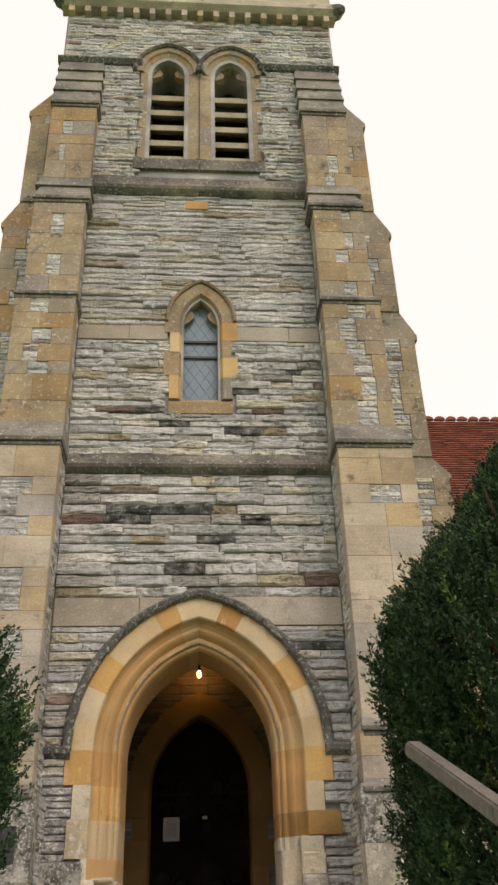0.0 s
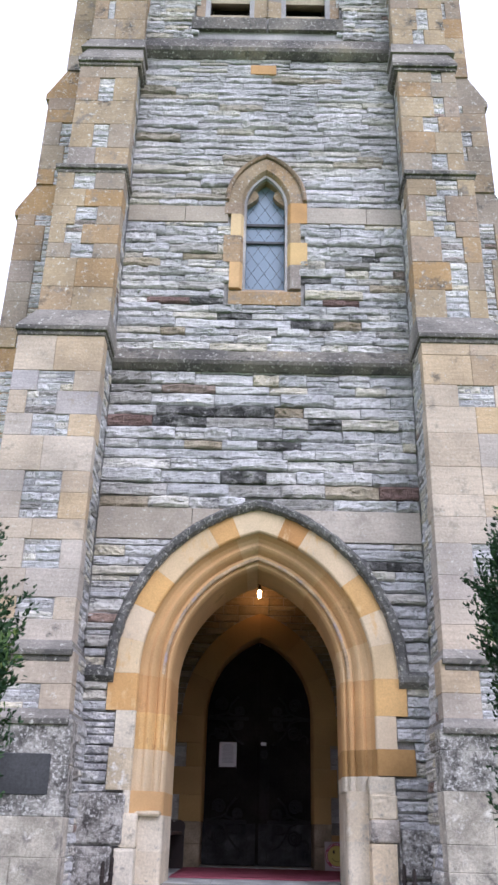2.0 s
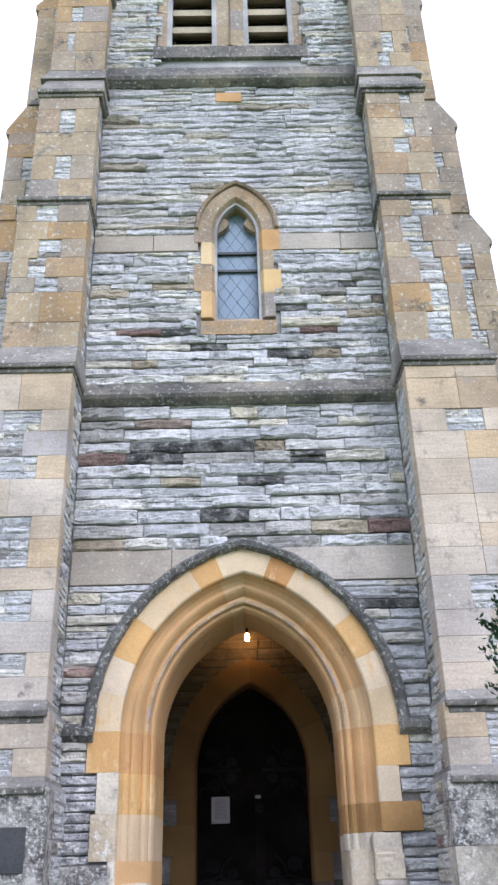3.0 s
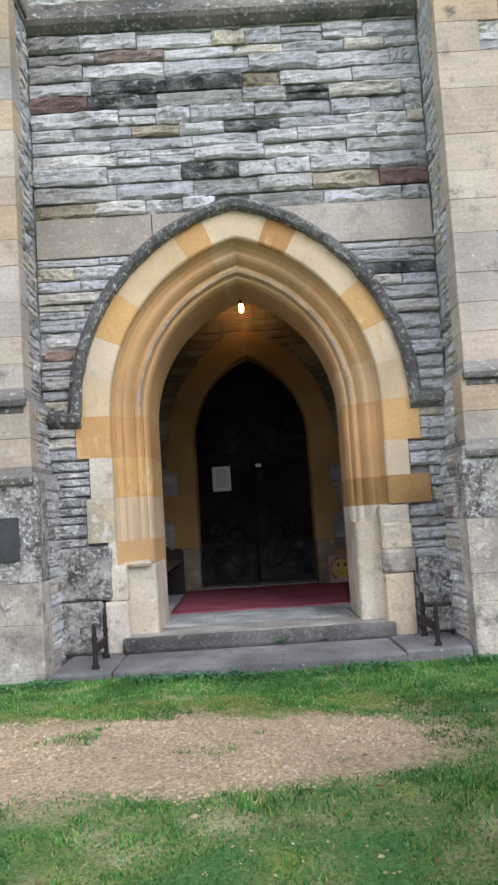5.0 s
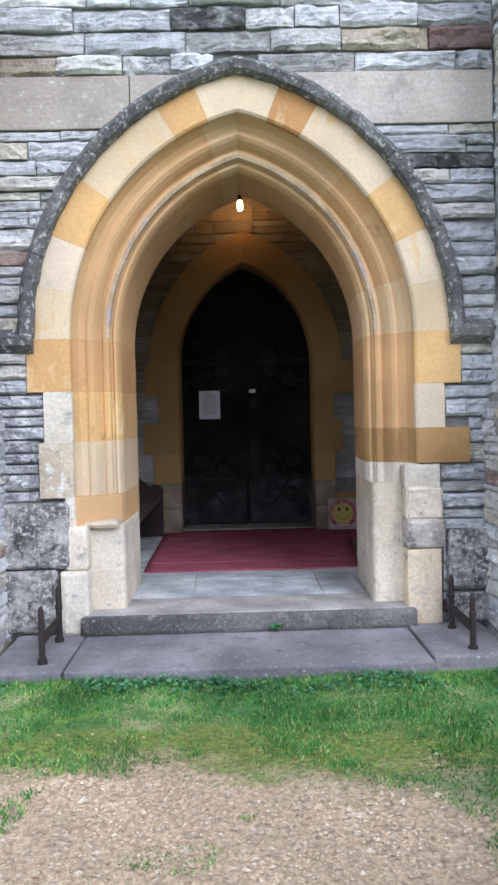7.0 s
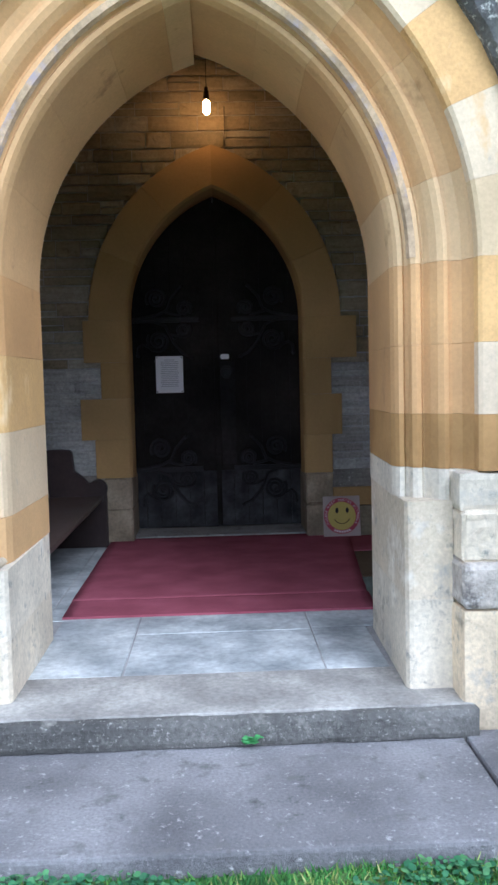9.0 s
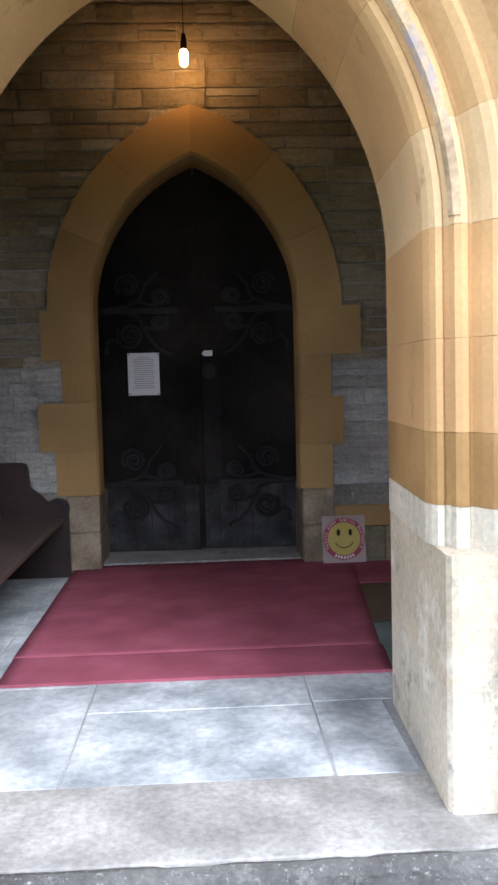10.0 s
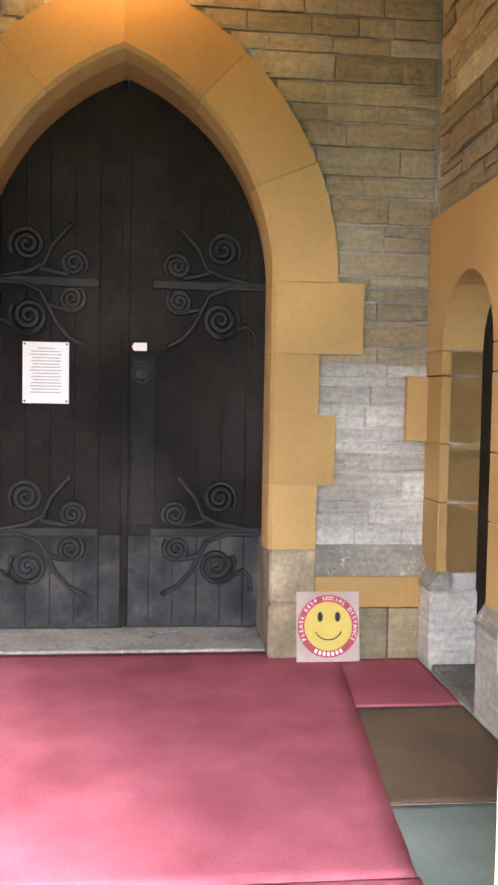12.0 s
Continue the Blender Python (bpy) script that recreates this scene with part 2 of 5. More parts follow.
rail_mat = material("weathered_oak_rail", [(0.3, (0.13, 0.11, 0.095)), (0.7, (0.24, 0.215, 0.19))], bump=0.5, grain=30, rough=0.6, spots=(((0.07, 0.06, 0.05), 0.25, 9.0),))
bark_mat = material("yew_bark", [(0.3, (0.07, 0.045, 0.03)), (0.7, (0.14, 0.09, 0.06))], bump=0.8)
yew_mat = material("yew_leaf", [(0.0, (0.016, 0.040, 0.018)), (0.6, (0.028, 0.066, 0.028)), (1.0, (0.052, 0.105, 0.036))], "island", bump=0, rough=0.6, spec=0.25)
shoot_mat = material("young_yew_leaf", [(0.0, (0.06, 0.12, 0.03)), (0.7, (0.10, 0.17, 0.04)), (1.0, (0.17, 0.22, 0.05))], "island", bump=0, rough=0.6, spec=0.25)
grass_mat = material("lawn_grass", [(0.0, (0.048, 0.1661, 0.0409)), (0.5, (0.0878, 0.2657, 0.058)), (0.8, (0.16, 0.3653, 0.0767)), (0.93, (0.3517, 0.4318, 0.1022)), (1.0, (0.5436, 0.4483, 0.2386))], "island", bump=0, rough=0.7, stain=0.5, stain_scale=2.2, spec=0.15)
gravel_mat = material("gravel", [(0.0, (0.42, 0.32, 0.19)), (0.4, (0.57, 0.45, 0.28)), (0.8, (0.34, 0.25, 0.15)), (1.0, (0.68, 0.60, 0.46))], "island", bump=0.2)
mat_green = material("green_rubber_mat", [(0.3, (0.115, 0.145, 0.13)), (0.7, (0.155, 0.185, 0.17))], bump=0.2, grain=150)
mat_brown = material("brown_coir_mat", [(0.3, (0.095, 0.062, 0.036)), (0.7, (0.15, 0.105, 0.063))], bump=0.6, grain=180, rough=0.95)
louvre_mat = material("louvre_stone", [(0.3, (0.42, 0.36, 0.25)), (0.7, (0.52, 0.45, 0.33))], bump=0.3)
# near-black colour that stands for shade inside the tower
shade_mat = material("painted_interior_shade", [(0.3, (0.02, 0.02, 0.02)), (0.7, (0.03, 0.03, 0.03))], bump=0)
lead_mat = material("lead_came", [(0.3, (0.06, 0.065, 0.07)), (0.7, (0.10, 0.105, 0.11))], rough=0.5, bump=0.1)
plaster_mat = material("porch_ceiling_boards", [(0.3, (0.10, 0.07, 0.05)), (0.7, (0.16, 0.11, 0.07))], bump=0.2)

glass_mat = bpy.data.materials.new("old_window_glass")
glass_mat.use_nodes = True
gb = glass_mat.node_tree.nodes["Principled BSDF"]
# blue-grey base paints in the sky's reflection on the opaque pane
gb.inputs["Base Color"].default_value = (0.20, 0.275, 0.35, 1)
gb.inputs["Roughness"].default_value, gb.inputs["IOR"].default_value = 0.25, 1.5
gb.inputs["Specular IOR Level"].default_value = 0.6
gn = glass_mat.node_tree.nodes.new("ShaderNodeTexNoise")
gn.inputs["Scale"].default_value = 9
gbump = glass_mat.node_tree.nodes.new("ShaderNodeBump")
gbump.inputs["Strength"].default_value = 0.25
glass_mat.node_tree.links.new(gn.outputs["Fac"], gbump.inputs["Height"])
glass_mat.node_tree.links.new(gbump.outputs[0], gb.inputs["Normal"])

bulb_mat = bpy.data.materials.new("lit_bulb")
bulb_mat.use_nodes = True
bb = bulb_mat.node_tree.nodes["Principled BSDF"]
bb.inputs["Base Color"].default_value = (1, 0.9, 0.7, 1)
bb.inputs["Emission Color"].default_value = (1.0, 0.46, 0.12, 1)
bb.inputs["Emission Strength"].default_value = 50


# ---- mesh helpers ----
def mesh_object(name, verts, faces, mat, parent=None, label=""):
    me = bpy.data.meshes.new(name)
    me.from_pydata([tuple(v) for v in verts], [], faces)
    me.materials.append(mat)
    ob = new(name, me)
    if parent:
        ob.parent = parent
    if label:
        ob["label"] = label
    return ob


def part(name, bm, mat, parent, label=""):
    """Links a bmesh as ONE mesh object under a thing or a part."""
    me = bpy.data.meshes.new(name)
    bmesh.ops.recalc_face_normals(bm, faces=bm.faces)
    bm.to_mesh(me)
    bm.free()
    me.materials.append(mat)
    ob = new(name, me)
    if parent:
        ob.parent = parent
    if label:
        ob["label"] = label
    return ob


def thing(name, label, category, group="", kind=""):
    return tagged(new(name), label, category, group, kind)


def box(x0, x1, y0, y1, z0, z1, bevel=0.0, seg=2):
    bm = bmesh.new()
    bmesh.ops.create_cube(bm, size=1)
    bmesh.ops.scale(bm, vec=(x1 - x0, y1 - y0, z1 - z0), verts=bm.verts)
    bmesh.ops.translate(bm, vec=((x0 + x1) / 2, (y0 + y1) / 2, (z0 + z1) / 2), verts=bm.verts)
    if bevel:
        bmesh.ops.bevel(bm, geom=bm.edges[:], offset=bevel, segments=seg, affect="EDGES", profile=0.6)
    return bm


def prism(outline, axis, a, b, bevel=0.0):
    """A solid of the outline (pairs) drawn out along an axis from a to b. Pairs are (y, z) for x, (x, z) for y, (x, y) for z."""
    bm = bmesh.new()
    put = {"x": lambda p, d: (d, p[0], p[1]), "y": lambda p, d: (p[0], d, p[1]), "z": lambda p, d: (p[0], p[1], d)}[axis]
    lo = [bm.verts.new(put(p, a)) for p in outline]
    hi = [bm.verts.new(put(p, b)) for p in outline]
    bm.faces.new(lo)
    bm.faces.new(hi[::-1])
    k = len(outline)
    for i in range(k):
        bm.faces.new((lo[i], hi[i], hi[(i + 1) % k], lo[(i + 1) % k]))
    bmesh.ops.recalc_face_normals(bm, faces=bm.faces)
    if bevel:
        bmesh.ops.bevel(bm, geom=bm.edges[:], offset=bevel, segments=2, affect="EDGES")
    return bm


def tube(points, radius, sides=6, flat=1.0, up=(0, 1, 0)):
    """A bar bent along points; radius may be a list."""
    bm = bmesh.new()
    rings = []
    pts = [Vector(p) for p in points]
    for i, p in enumerate(pts):
        d = (pts[min(i + 1, len(pts) - 1)] - pts[max(i - 1, 0)]).normalized()
        u = Vector(up)
        s = d.cross(u)
        s = s.normalized() if s.length > 1e-4 else Vector((1, 0, 0))
        u = s.cross(d).normalized()
        r = radius[i] if isinstance(radius, list) else radius
        rings.append([bm.verts.new(p + s * r * math.cos(a) + u * r * flat * math.sin(a)) for a in (math.tau * k / sides for k in range(sides))])
    for a, b in zip(rings, rings[1:]):
        for k in range(sides):
            bm.faces.new((a[k], a[(k + 1) % sides], b[(k + 1) % sides], b[k]))
    bm.faces.new(rings[0][::-1])
    bm.faces.new(rings[-1])
    return bm


def block(x0, x1, y0, y1, z0, z1, mat, parent, name="ashlar_block", bev=0.0035):
    """A squared stone with softened arrises, as one cheap mesh."""
    lo, hi = (x0, y0, z0), (x1, y1, z1)
    vs, idx = [], {}
    for sx in (0, 1):
        for sy in (0, 1):
            for sz in (0, 1):
                s = (sx, sy, sz)
                for ax in range(3):
                    p = [0, 0, 0]
                    for k in range(3):
                        e = hi[k] if s[k] else lo[k]
                        inset = 0 if k == ax else bev * random.uniform(0.6, 1.8)
                        p[k] = e - inset if s[k] else e + inset
                    idx[s, ax] = len(vs)
                    vs.append(p)
    fs = []
    for ax in range(3):
        o = [k for k in range(3) if k != ax]
        for side in (0, 1):
            ring = []
            for a, b in ((0, 0), (1, 0), (1, 1), (0, 1)):
                s = [0, 0, 0]
                s[ax], s[o[0]], s[o[1]] = side, a, b
                ring.append(idx[tuple(s), ax])
            fs.append(ring)
    for ax in range(3):
        o = [k for k in range(3) if k != ax]
        for a in (0, 1):
            for b in (0, 1):
                s0, s1 = [0, 0, 0], [0, 0, 0]
                s0[o[0]] = s1[o[0]] = a
                s0[o[1]] = s1[o[1]] = b
                s1[ax] = 1
                fs.append([idx[tuple(s0), o[0]], idx[tuple(s1), o[0]], idx[tuple(s1), o[1]], idx[tuple(s0), o[1]]])
    for s in {k[0] for k in idx}:
        fs.append([idx[s, 0], idx[s, 1], idx[s, 2]])
    bm = bmesh.new()
    bv = [bm.verts.new(v) for v in vs]
    for f in fs:
        bm.faces.new([bv[k] for k in f])
    return part(name, bm, mat, parent)


def worn(x0, x1, y0, y1, z0, z1, mat, parent, name="plinth_block", amp=0.02, round_=0.02, cell=0.07, seed=0.0):
    """A weathered stone: a gridded block whose arrises are rounded away and whose faces are uneven."""
    lo, hi = Vector((x0, y0, z0)), Vector((x1, y1, z1))
    n = [max(2, min(80, int((b - a) / cell))) for a, b in zip(lo, hi)]
    vs, fs, idx = [], [], {}

    def vert(q):
        if q not in idx:
            p = Vector([lo[k] + (hi[k] - lo[k]) * q[k] / n[k] for k in range(3)])
            on = [k for k in range(3) if q[k] in (0, n[k])]
            for k in on:
                way = 1 if q[k] == 0 else -1
                a = amp * (0.5 + 0.5 * noise.noise(p * 5 + Vector((seed, k * 3.1, 0)))) + amp * 0.6 * abs(noise.noise(p * 17 + Vector((0, seed, k))))
                if len(on) > 1:
                    a += round_ * (0.6 + 0.9 * max(0, noise.noise(p * 9 + Vector((seed, 1, 2)))))
                p[k] += way * a
            idx[q] = len(vs)
            vs.append(p)
        return idx[q]

    for ax in range(3):
        u, v = [k for k in range(3) if k != ax]
        for end in (0, n[ax]):
            for i in range(n[u]):
                for j in range(n[v]):
                    f = []
                    for a, b in ((0, 0), (1, 0), (1, 1), (0, 1)):
                        q = [0, 0, 0]
                        q[ax], q[u], q[v] = end, i + a, j + b
                        f.append(vert(tuple(q)))
                    fs.append(f if (end == 0) == (ax == 1) else f[::-1])
    return mesh_object(name, vs, fs, mat, parent)


# rough split stones: a few unit meshes, front towards -y, one deep, one wide, one high
def stone_data(rng):
    """A rock-faced stone: squared at the joints, its face split into small ledges and hollows."""
    nx, nz = 10, 6
    vs, fs = [], []
    o = rng.uniform(0, 50)
    tilt, cant = rng.uniform(-0.3, 0.25), rng.uniform(-0.15, 0.15)
    for k in range(nz):
        for i in range(nx):
            side, foot, head = i in (0, nx - 1), k == 0, k == nz - 1
            u, w = i / (nx - 1) - 0.5, k / (nz - 1) - 0.5
            x = u + (0 if side else rng.uniform(-0.03, 0.03))
            z = w + (rng.uniform(-0.05, 0.05) if not (foot or head) else rng.uniform(0.0, 0.05) * (1 if foot else -1))
            chip = noise.noise((u * 4.5 + o, w * 2.2, o))
            y = tilt * w + cant * u + 0.34 * noise.noise((u * 2.2 + o, w * 1.4, 1.0)) + (0.2 if chip > 0.2 else 0.0) + rng.uniform(-0.06, 0.06)
            y += 0.34 if foot else 0.17 if head else 0.16 if side else 0.0
            if side and (foot or head):
                y += 0.08
            vs.append((x, max(-0.5, min(y, 0.9)), z))
    for k in range(nz - 1):
        for i in range(nx - 1):
            a = k * nx + i
            fs.append((a, a + 1, a + nx + 1, a + nx))
    rim = [i for i in range(nx)] + [k * nx + nx - 1 for k in range(1, nz)] + [(nz - 1) * nx + i for i in range(nx - 2, -1, -1)] + [k * nx for k in range(nz - 2, 0, -1)]
    base = len(vs)
    for r in rim:
        vs.append((vs[r][0], 1.0, vs[r][2]))
    for q in range(len(rim)):
        w = (q + 1) % len(rim)
        fs.append((rim[w], rim[q], base + q, base + w))
    return vs, fs


srng = random.Random(5)
STONES = [stone_data(srng) for _ in range(14)]
stone_meshes = {}


def stone_mesh(k, mat):
    if (k, mat.name) not in stone_meshes:
        me = bpy.data.meshes.new("rubble_stone")
        me.from_pydata(STONES[k][0], [], STONES[k][1])
        me.materials.append(mat)
        stone_meshes[k, mat.name] = me
    return stone_meshes[k, mat.name]


def lay(rng, spans, z0, z1, course=(0.06, 0.13), length=(0.18, 0.5), joint=0.007):
    """Courses of stones between z0 and z1; spans(z, height) gives the stretches to fill. Yields (u, z, length, height)."""
    z = z0
    while z < z1 - 0.02:
        h = min(rng.uniform(*course), z1 - z)
        if z1 - z - h < 0.03:
            h = z1 - z
        for a, b in spans(z, h):
            u = a
            while u < b - 0.01:
                w = rng.uniform(*length) * (1.25 if h > 0.1 else 1.0)
                if b - u - w < 0.1:
                    w = b - u
                if h > 0.105 and rng.random() < 0.34 and w < 0.42:
                    k = rng.uniform(0.4, 0.6)
                    yield u + w / 2, z + h * k / 2, w - joint, h * k - joint
                    yield u + w / 2, z + h * (1 + k) / 2, w - joint, h * (1 - k) - joint
                else:
                    yield u + w / 2, z + h / 2, w - joint, h - joint
                u += w
        z += h


def rubble(parent, stones, place, turn, mat, far_mat, rng, near=lambda u, z: True, depth=0.07, limit=300, proud=0.02):
    """Stones on a face. place(u) gives (x, y) on the face; turn is the face's heading in degrees (0: towards -y)."""
    rot = Matrix.Rotation(radians(turn), 4, "Z")
    far_v, far_f, used = [], [], 0
    for u, z, w, h in stones:
        k = rng.randrange(len(STONES))
        out = rng.uniform(0.2, 1.0) * proud
        slim = min(1.0, h / 0.13)
        out *= slim
        d = depth * rng.uniform(0.7, 1.0) * slim
        x, y = place(u)
        m = Matrix.Translation((x, y, z)) @ rot @ Matrix.Translation((0, -out, 0)) @ Matrix.Diagonal((w, d, h, 1))
        if rng.random() < 0.5:
            m = m @ Matrix.Rotation(math.pi, 4, "Y")
        if used < limit and near(u, z):
            ob = new("rubble_stone", stone_mesh(k, mat))
            ob.parent, ob.matrix_basis = parent, m
            used += 1
        else:
            b = len(far_v)
            far_v += [m @ Vector(v) for v in STONES[k][0]]
            far_f += [tuple(b + q for q in f) for f in STONES[k][1]]
    if far_f:
        tagged(mesh_object("small_rubble", far_v, far_f, far_mat, parent), kind="stuff")


# ---- arch helpers ----
def arch_point(w, c, spring, s):
    """A point (x, z) of a pointed arch's right half. s below 0 runs down the jamb in metres, above 0 it is the angle."""
    if s <= 0:
        return w, spring + s
    top = math.acos(min(1, c / (w + c)))
    a = min(s, top)
    return -c + (w + c) * math.cos(a), spring + (w + c) * math.sin(a)


def voussoir(section, c, spring, s0, s1, side, mat, parent, cx=0.0, steps=6, name="voussoir", gap=0.0006, wear=0.0):
    """One stone of an arch or jamb: the closed section (w, y) drawn along the arch from s0 to s1."""
    bm = bmesh.new()
    rings = []
    if s1 <= 0:
        ss = [s0 + gap, s1 - gap]
    else:
        g = gap / (section[0][0] + c)
        ss = [s0 + g + (s1 - s0 - 2 * g) * k / steps for k in range(steps + 1)]
    for s in ss:
        ring = []
        for w, y in section:
            x, z = arch_point(w, c, spring, s)
            if wear and s not in (ss[0], ss[-1]) and y < 0.05:
                a = wear * noise.noise((x * 11 + side * 3, y * 11, z * 11)) + wear * 0.6 * noise.noise((x * 31 + side, y * 31, z * 31))
                x, y, z = x + a, y + a, z + a
            ring.append(bm.verts.new((cx + side * max(x, 0.0), y, z)))
        rings.append(ring)
    k = len(section)
    for a, b in zip(rings, rings[1:]):
        for i in range(k):
            bm.faces.new((a[i], a[(i + 1) % k], b[(i + 1) % k], b[i]))
    bm.faces.new(rings[0][::-1])
    bm.faces.new(rings[-1])
    bmesh.ops.remove_doubles(bm, verts=bm.verts, dist=0.0005)
    return part(name, bm, mat, parent)


def arch_wall(name, x0, x1, z0, z1, y0, y1, openings, mat, parent=None):
    """A wall in the xz plane from y0 to y1 with pointed openings (cx, half width, c, spring, bottom) cut right through, in upright slices."""
    xs = {x0, x1}
    for cx, w, c, spring, bottom in openings:
        for k in range(33):
            xs.add(cx - w + 2 * w * k / 32)
    xs = sorted(x for x in xs if x0 <= x <= x1)
    bm = bmesh.new()

    def top_at(o, x):
        cx, w, c, spring, bottom = o
        d = abs(x - cx)
        return spring + math.sqrt(max((w + c) ** 2 - (d + c) ** 2, 0))

    for a, b in zip(xs, xs[1:]):
        mid = (a + b) / 2
        hole = [o for o in openings if abs(mid - o[0]) < o[1]]
        parts = []
        if hole:
            o = hole[0]
            parts.append((top_at(o, a), top_at(o, b), z1, z1))
            if o[4] > z0:
                parts.append((z0, z0, o[4], o[4]))
        else:
            parts.append((z0, z0, z1, z1))
        for la, lb, ha, hb in parts:
            v = [bm.verts.new(p) for p in ((a, y0, la), (b, y0, lb), (b, y0, hb), (a, y0, ha), (a, y1, la), (b, y1, lb), (b, y1, hb), (a, y1, ha))]
            for f in ((0, 1, 2, 3), (7, 6, 5, 4), (0, 4, 5, 1), (3, 2, 6, 7)):
                bm.faces.new([v[q] for q in f])
            bm.faces.new([v[q] for q in (0, 3, 7, 4)])
            bm.faces.new([v[q] for q in (1, 5, 6, 2)])
    bmesh.ops.remove_doubles(bm, verts=bm.verts, dist=0.0005)
    seen, dead = {}, []
    for f in bm.faces:
        key = tuple(sorted(tuple(round(q, 3) for q in v.co) for v in f.verts))
        if key in seen:
            dead += [f, seen[key]]
        seen[key] = f
    bmesh.ops.delete(bm, geom=list(set(dead)), context="FACES_ONLY")
    return part(name, bm, mat, parent)


mossy = material("dark_mossy_stone", [(0.3, (0.10, 0.096, 0.09)), (0.5, (0.23, 0.22, 0.20)), (0.7, (0.46, 0.44, 0.40))], bump=1.0, stain_scale=7, spots=(((0.64, 0.63, 0.60), 0.5, 34.0), ((0.50, 0.48, 0.43), 0.46, 4.0), ((0.07, 0.065, 0.06), 0.36, 13.0)))


# ---- ground ----
def ground_z(x, y):
    """The lawn: level before the tower, falling away down the bank the path climbs."""
    if y > -3.6:
        z = -0.19
    elif y > -9.6:
        t = (-3.6 - y) / 6.0
        z = -0.19 - 1.15 * (t * t * (3 - 2 * t) * 0.35 + 0.65 * t)
    else:
        z = -1.34
    return z + 0.02 * noise.noise((x * 0.7, y * 0.7, 0.3)) + 0.008 * noise.noise((x * 4, y * 4, 0.9))


def gravel_amount(x, y):
    """How bare and stony the lawn is at a place: a worn patch across the way in."""
    d = ((x + 0.75) / 1.75) ** 2 + ((y + 2.75) / 0.72) ** 2
    return 1.15 - d + 0.5 * noise.noise((x * 1.7, y * 1.7, 4.0)) + 0.35 * noise.noise((x * 6, y * 6, 2.0))


def axis_steps(inner, outer, step):
    a = [k * step for k in range(int(-inner / step), int(inner / step) + 1)]
    far = [inner * 1.3, inner * 2, inner * 4, inner * 9, outer * 0.3, outer]
    return sorted([-f for f in far] + a + far)


gx = axis_steps(5.0, 1500.0, 0.125)
gy = [v - 5.0 for v in axis_steps(6.0, 1500.0, 0.125)]
gv = [(x, y, ground_z(x, y)) for y in gy for x in gx]
gf = [(j * len(gx) + i, j * len(gx) + i + 1, (j + 1) * len(gx) + i + 1, (j + 1) * len(gx) + i) for j in range(len(gy) - 1) for i in range(len(gx) - 1)]
soil_mat = material("lawn_soil", [(0.30, (0.0443, 0.1424, 0.0329)), (0.44, (0.0696, 0.1874, 0.043)), (0.54, (0.1392, 0.21, 0.0569)), (0.64, (0.253, 0.255, 0.1138)), (0.78, (0.3795, 0.375, 0.2024))], bump=1.0, grain=55, stain_scale=2.2, tone=0.55, stain=0.15, spots=(((0.26, 0.33, 0.04), 0.26, 1.9), ((0.16, 0.11, 0.07), 0.12, 4.0)))


def wear_patch(m, centre, size, colour):
    """A worn bare patch of stony earth with a ragged rim, laid over a ground material."""
    n, l = m.node_tree.nodes, m.node_tree.links
    b = n["Principled BSDF"]
    old = b.inputs["Base Color"].links[0].from_socket
    geo = n.new("ShaderNodeNewGeometry")
    rel = n.new("ShaderNodeVectorMath")
    rel.operation = "SUBTRACT"
    rel.inputs[1].default_value = (*centre, 0)
    scl = n.new("ShaderNodeVectorMath")
    scl.operation = "MULTIPLY"
    scl.inputs[1].default_value = (1 / size[0], 1 / size[1], 0)
    ln = n.new("ShaderNodeVectorMath")
    ln.operation = "LENGTH"
    l.new(geo.outputs["Position"], rel.inputs[0])
    l.new(rel.outputs[0], scl.inputs[0])
    l.new(scl.outputs[0], ln.inputs[0])
    nz = n.new("ShaderNodeTexNoise")
    nz.inputs["Scale"].default_value, nz.inputs["Detail"].default_value, nz.inputs["Roughness"].default_value = 2.4, 9, 0.72
    l.new(geo.outputs["Position"], nz.inputs["Vector"])
    add = n.new("ShaderNodeMath")
    add.operation = "MULTIPLY_ADD"
    add.inputs[1].default_value = 1.5
    l.new(nz.outputs["Fac"], add.inputs[0])
    l.new(ln.outputs["Value"], add.inputs[2])
    rg = n.new("ShaderNodeMapRange")
    for k, v in enumerate((1.58, 2.0, 1.0, 0.0)):
        rg.inputs[k + 1].default_value = v
    l.new(add.outputs[0], rg.inputs[0])
    grit = n.new("ShaderNodeTexNoise")
    grit.inputs["Scale"].default_value, grit.inputs["Detail"].default_value = 42, 7
    l.new(geo.outputs["Position"], grit.inputs["Vector"])
    rp = n.new("ShaderNodeValToRGB")
    rp.color_ramp.elements[0].position, rp.color_ramp.elements[0].color = 0.3, (*(c * 0.45 for c in colour), 1)
    rp.color_ramp.elements[1].position, rp.color_ramp.elements[1].color = 0.7, (*(min(1, c * 1.25) for c in colour), 1)
    l.new(grit.outputs["Fac"], rp.inputs[0])
    mx = n.new("ShaderNodeMix")
    mx.data_type = "RGBA"
    l.new(rg.outputs[0], mx.inputs[0])
    l.new(old, mx.inputs[6])
    l.new(rp.outputs[0], mx.inputs[7])
    l.new(mx.outputs[2], b.inputs["Base Color"])


wear_patch(soil_mat, (-0.35, -1.92), (1.35, 0.34), (0.20, 0.24, 0.045))
wear_patch(soil_mat, (-0.75, -2.75), (1.75, 0.72), (0.52, 0.39, 0.25))
ground = mesh_object("ground", gv, gf, soil_mat)
for p in ground.data.polygons:
    p.use_smooth = True
tagged(ground, "patchy lawn of grass and moss on earth", "ground", kind="structure")

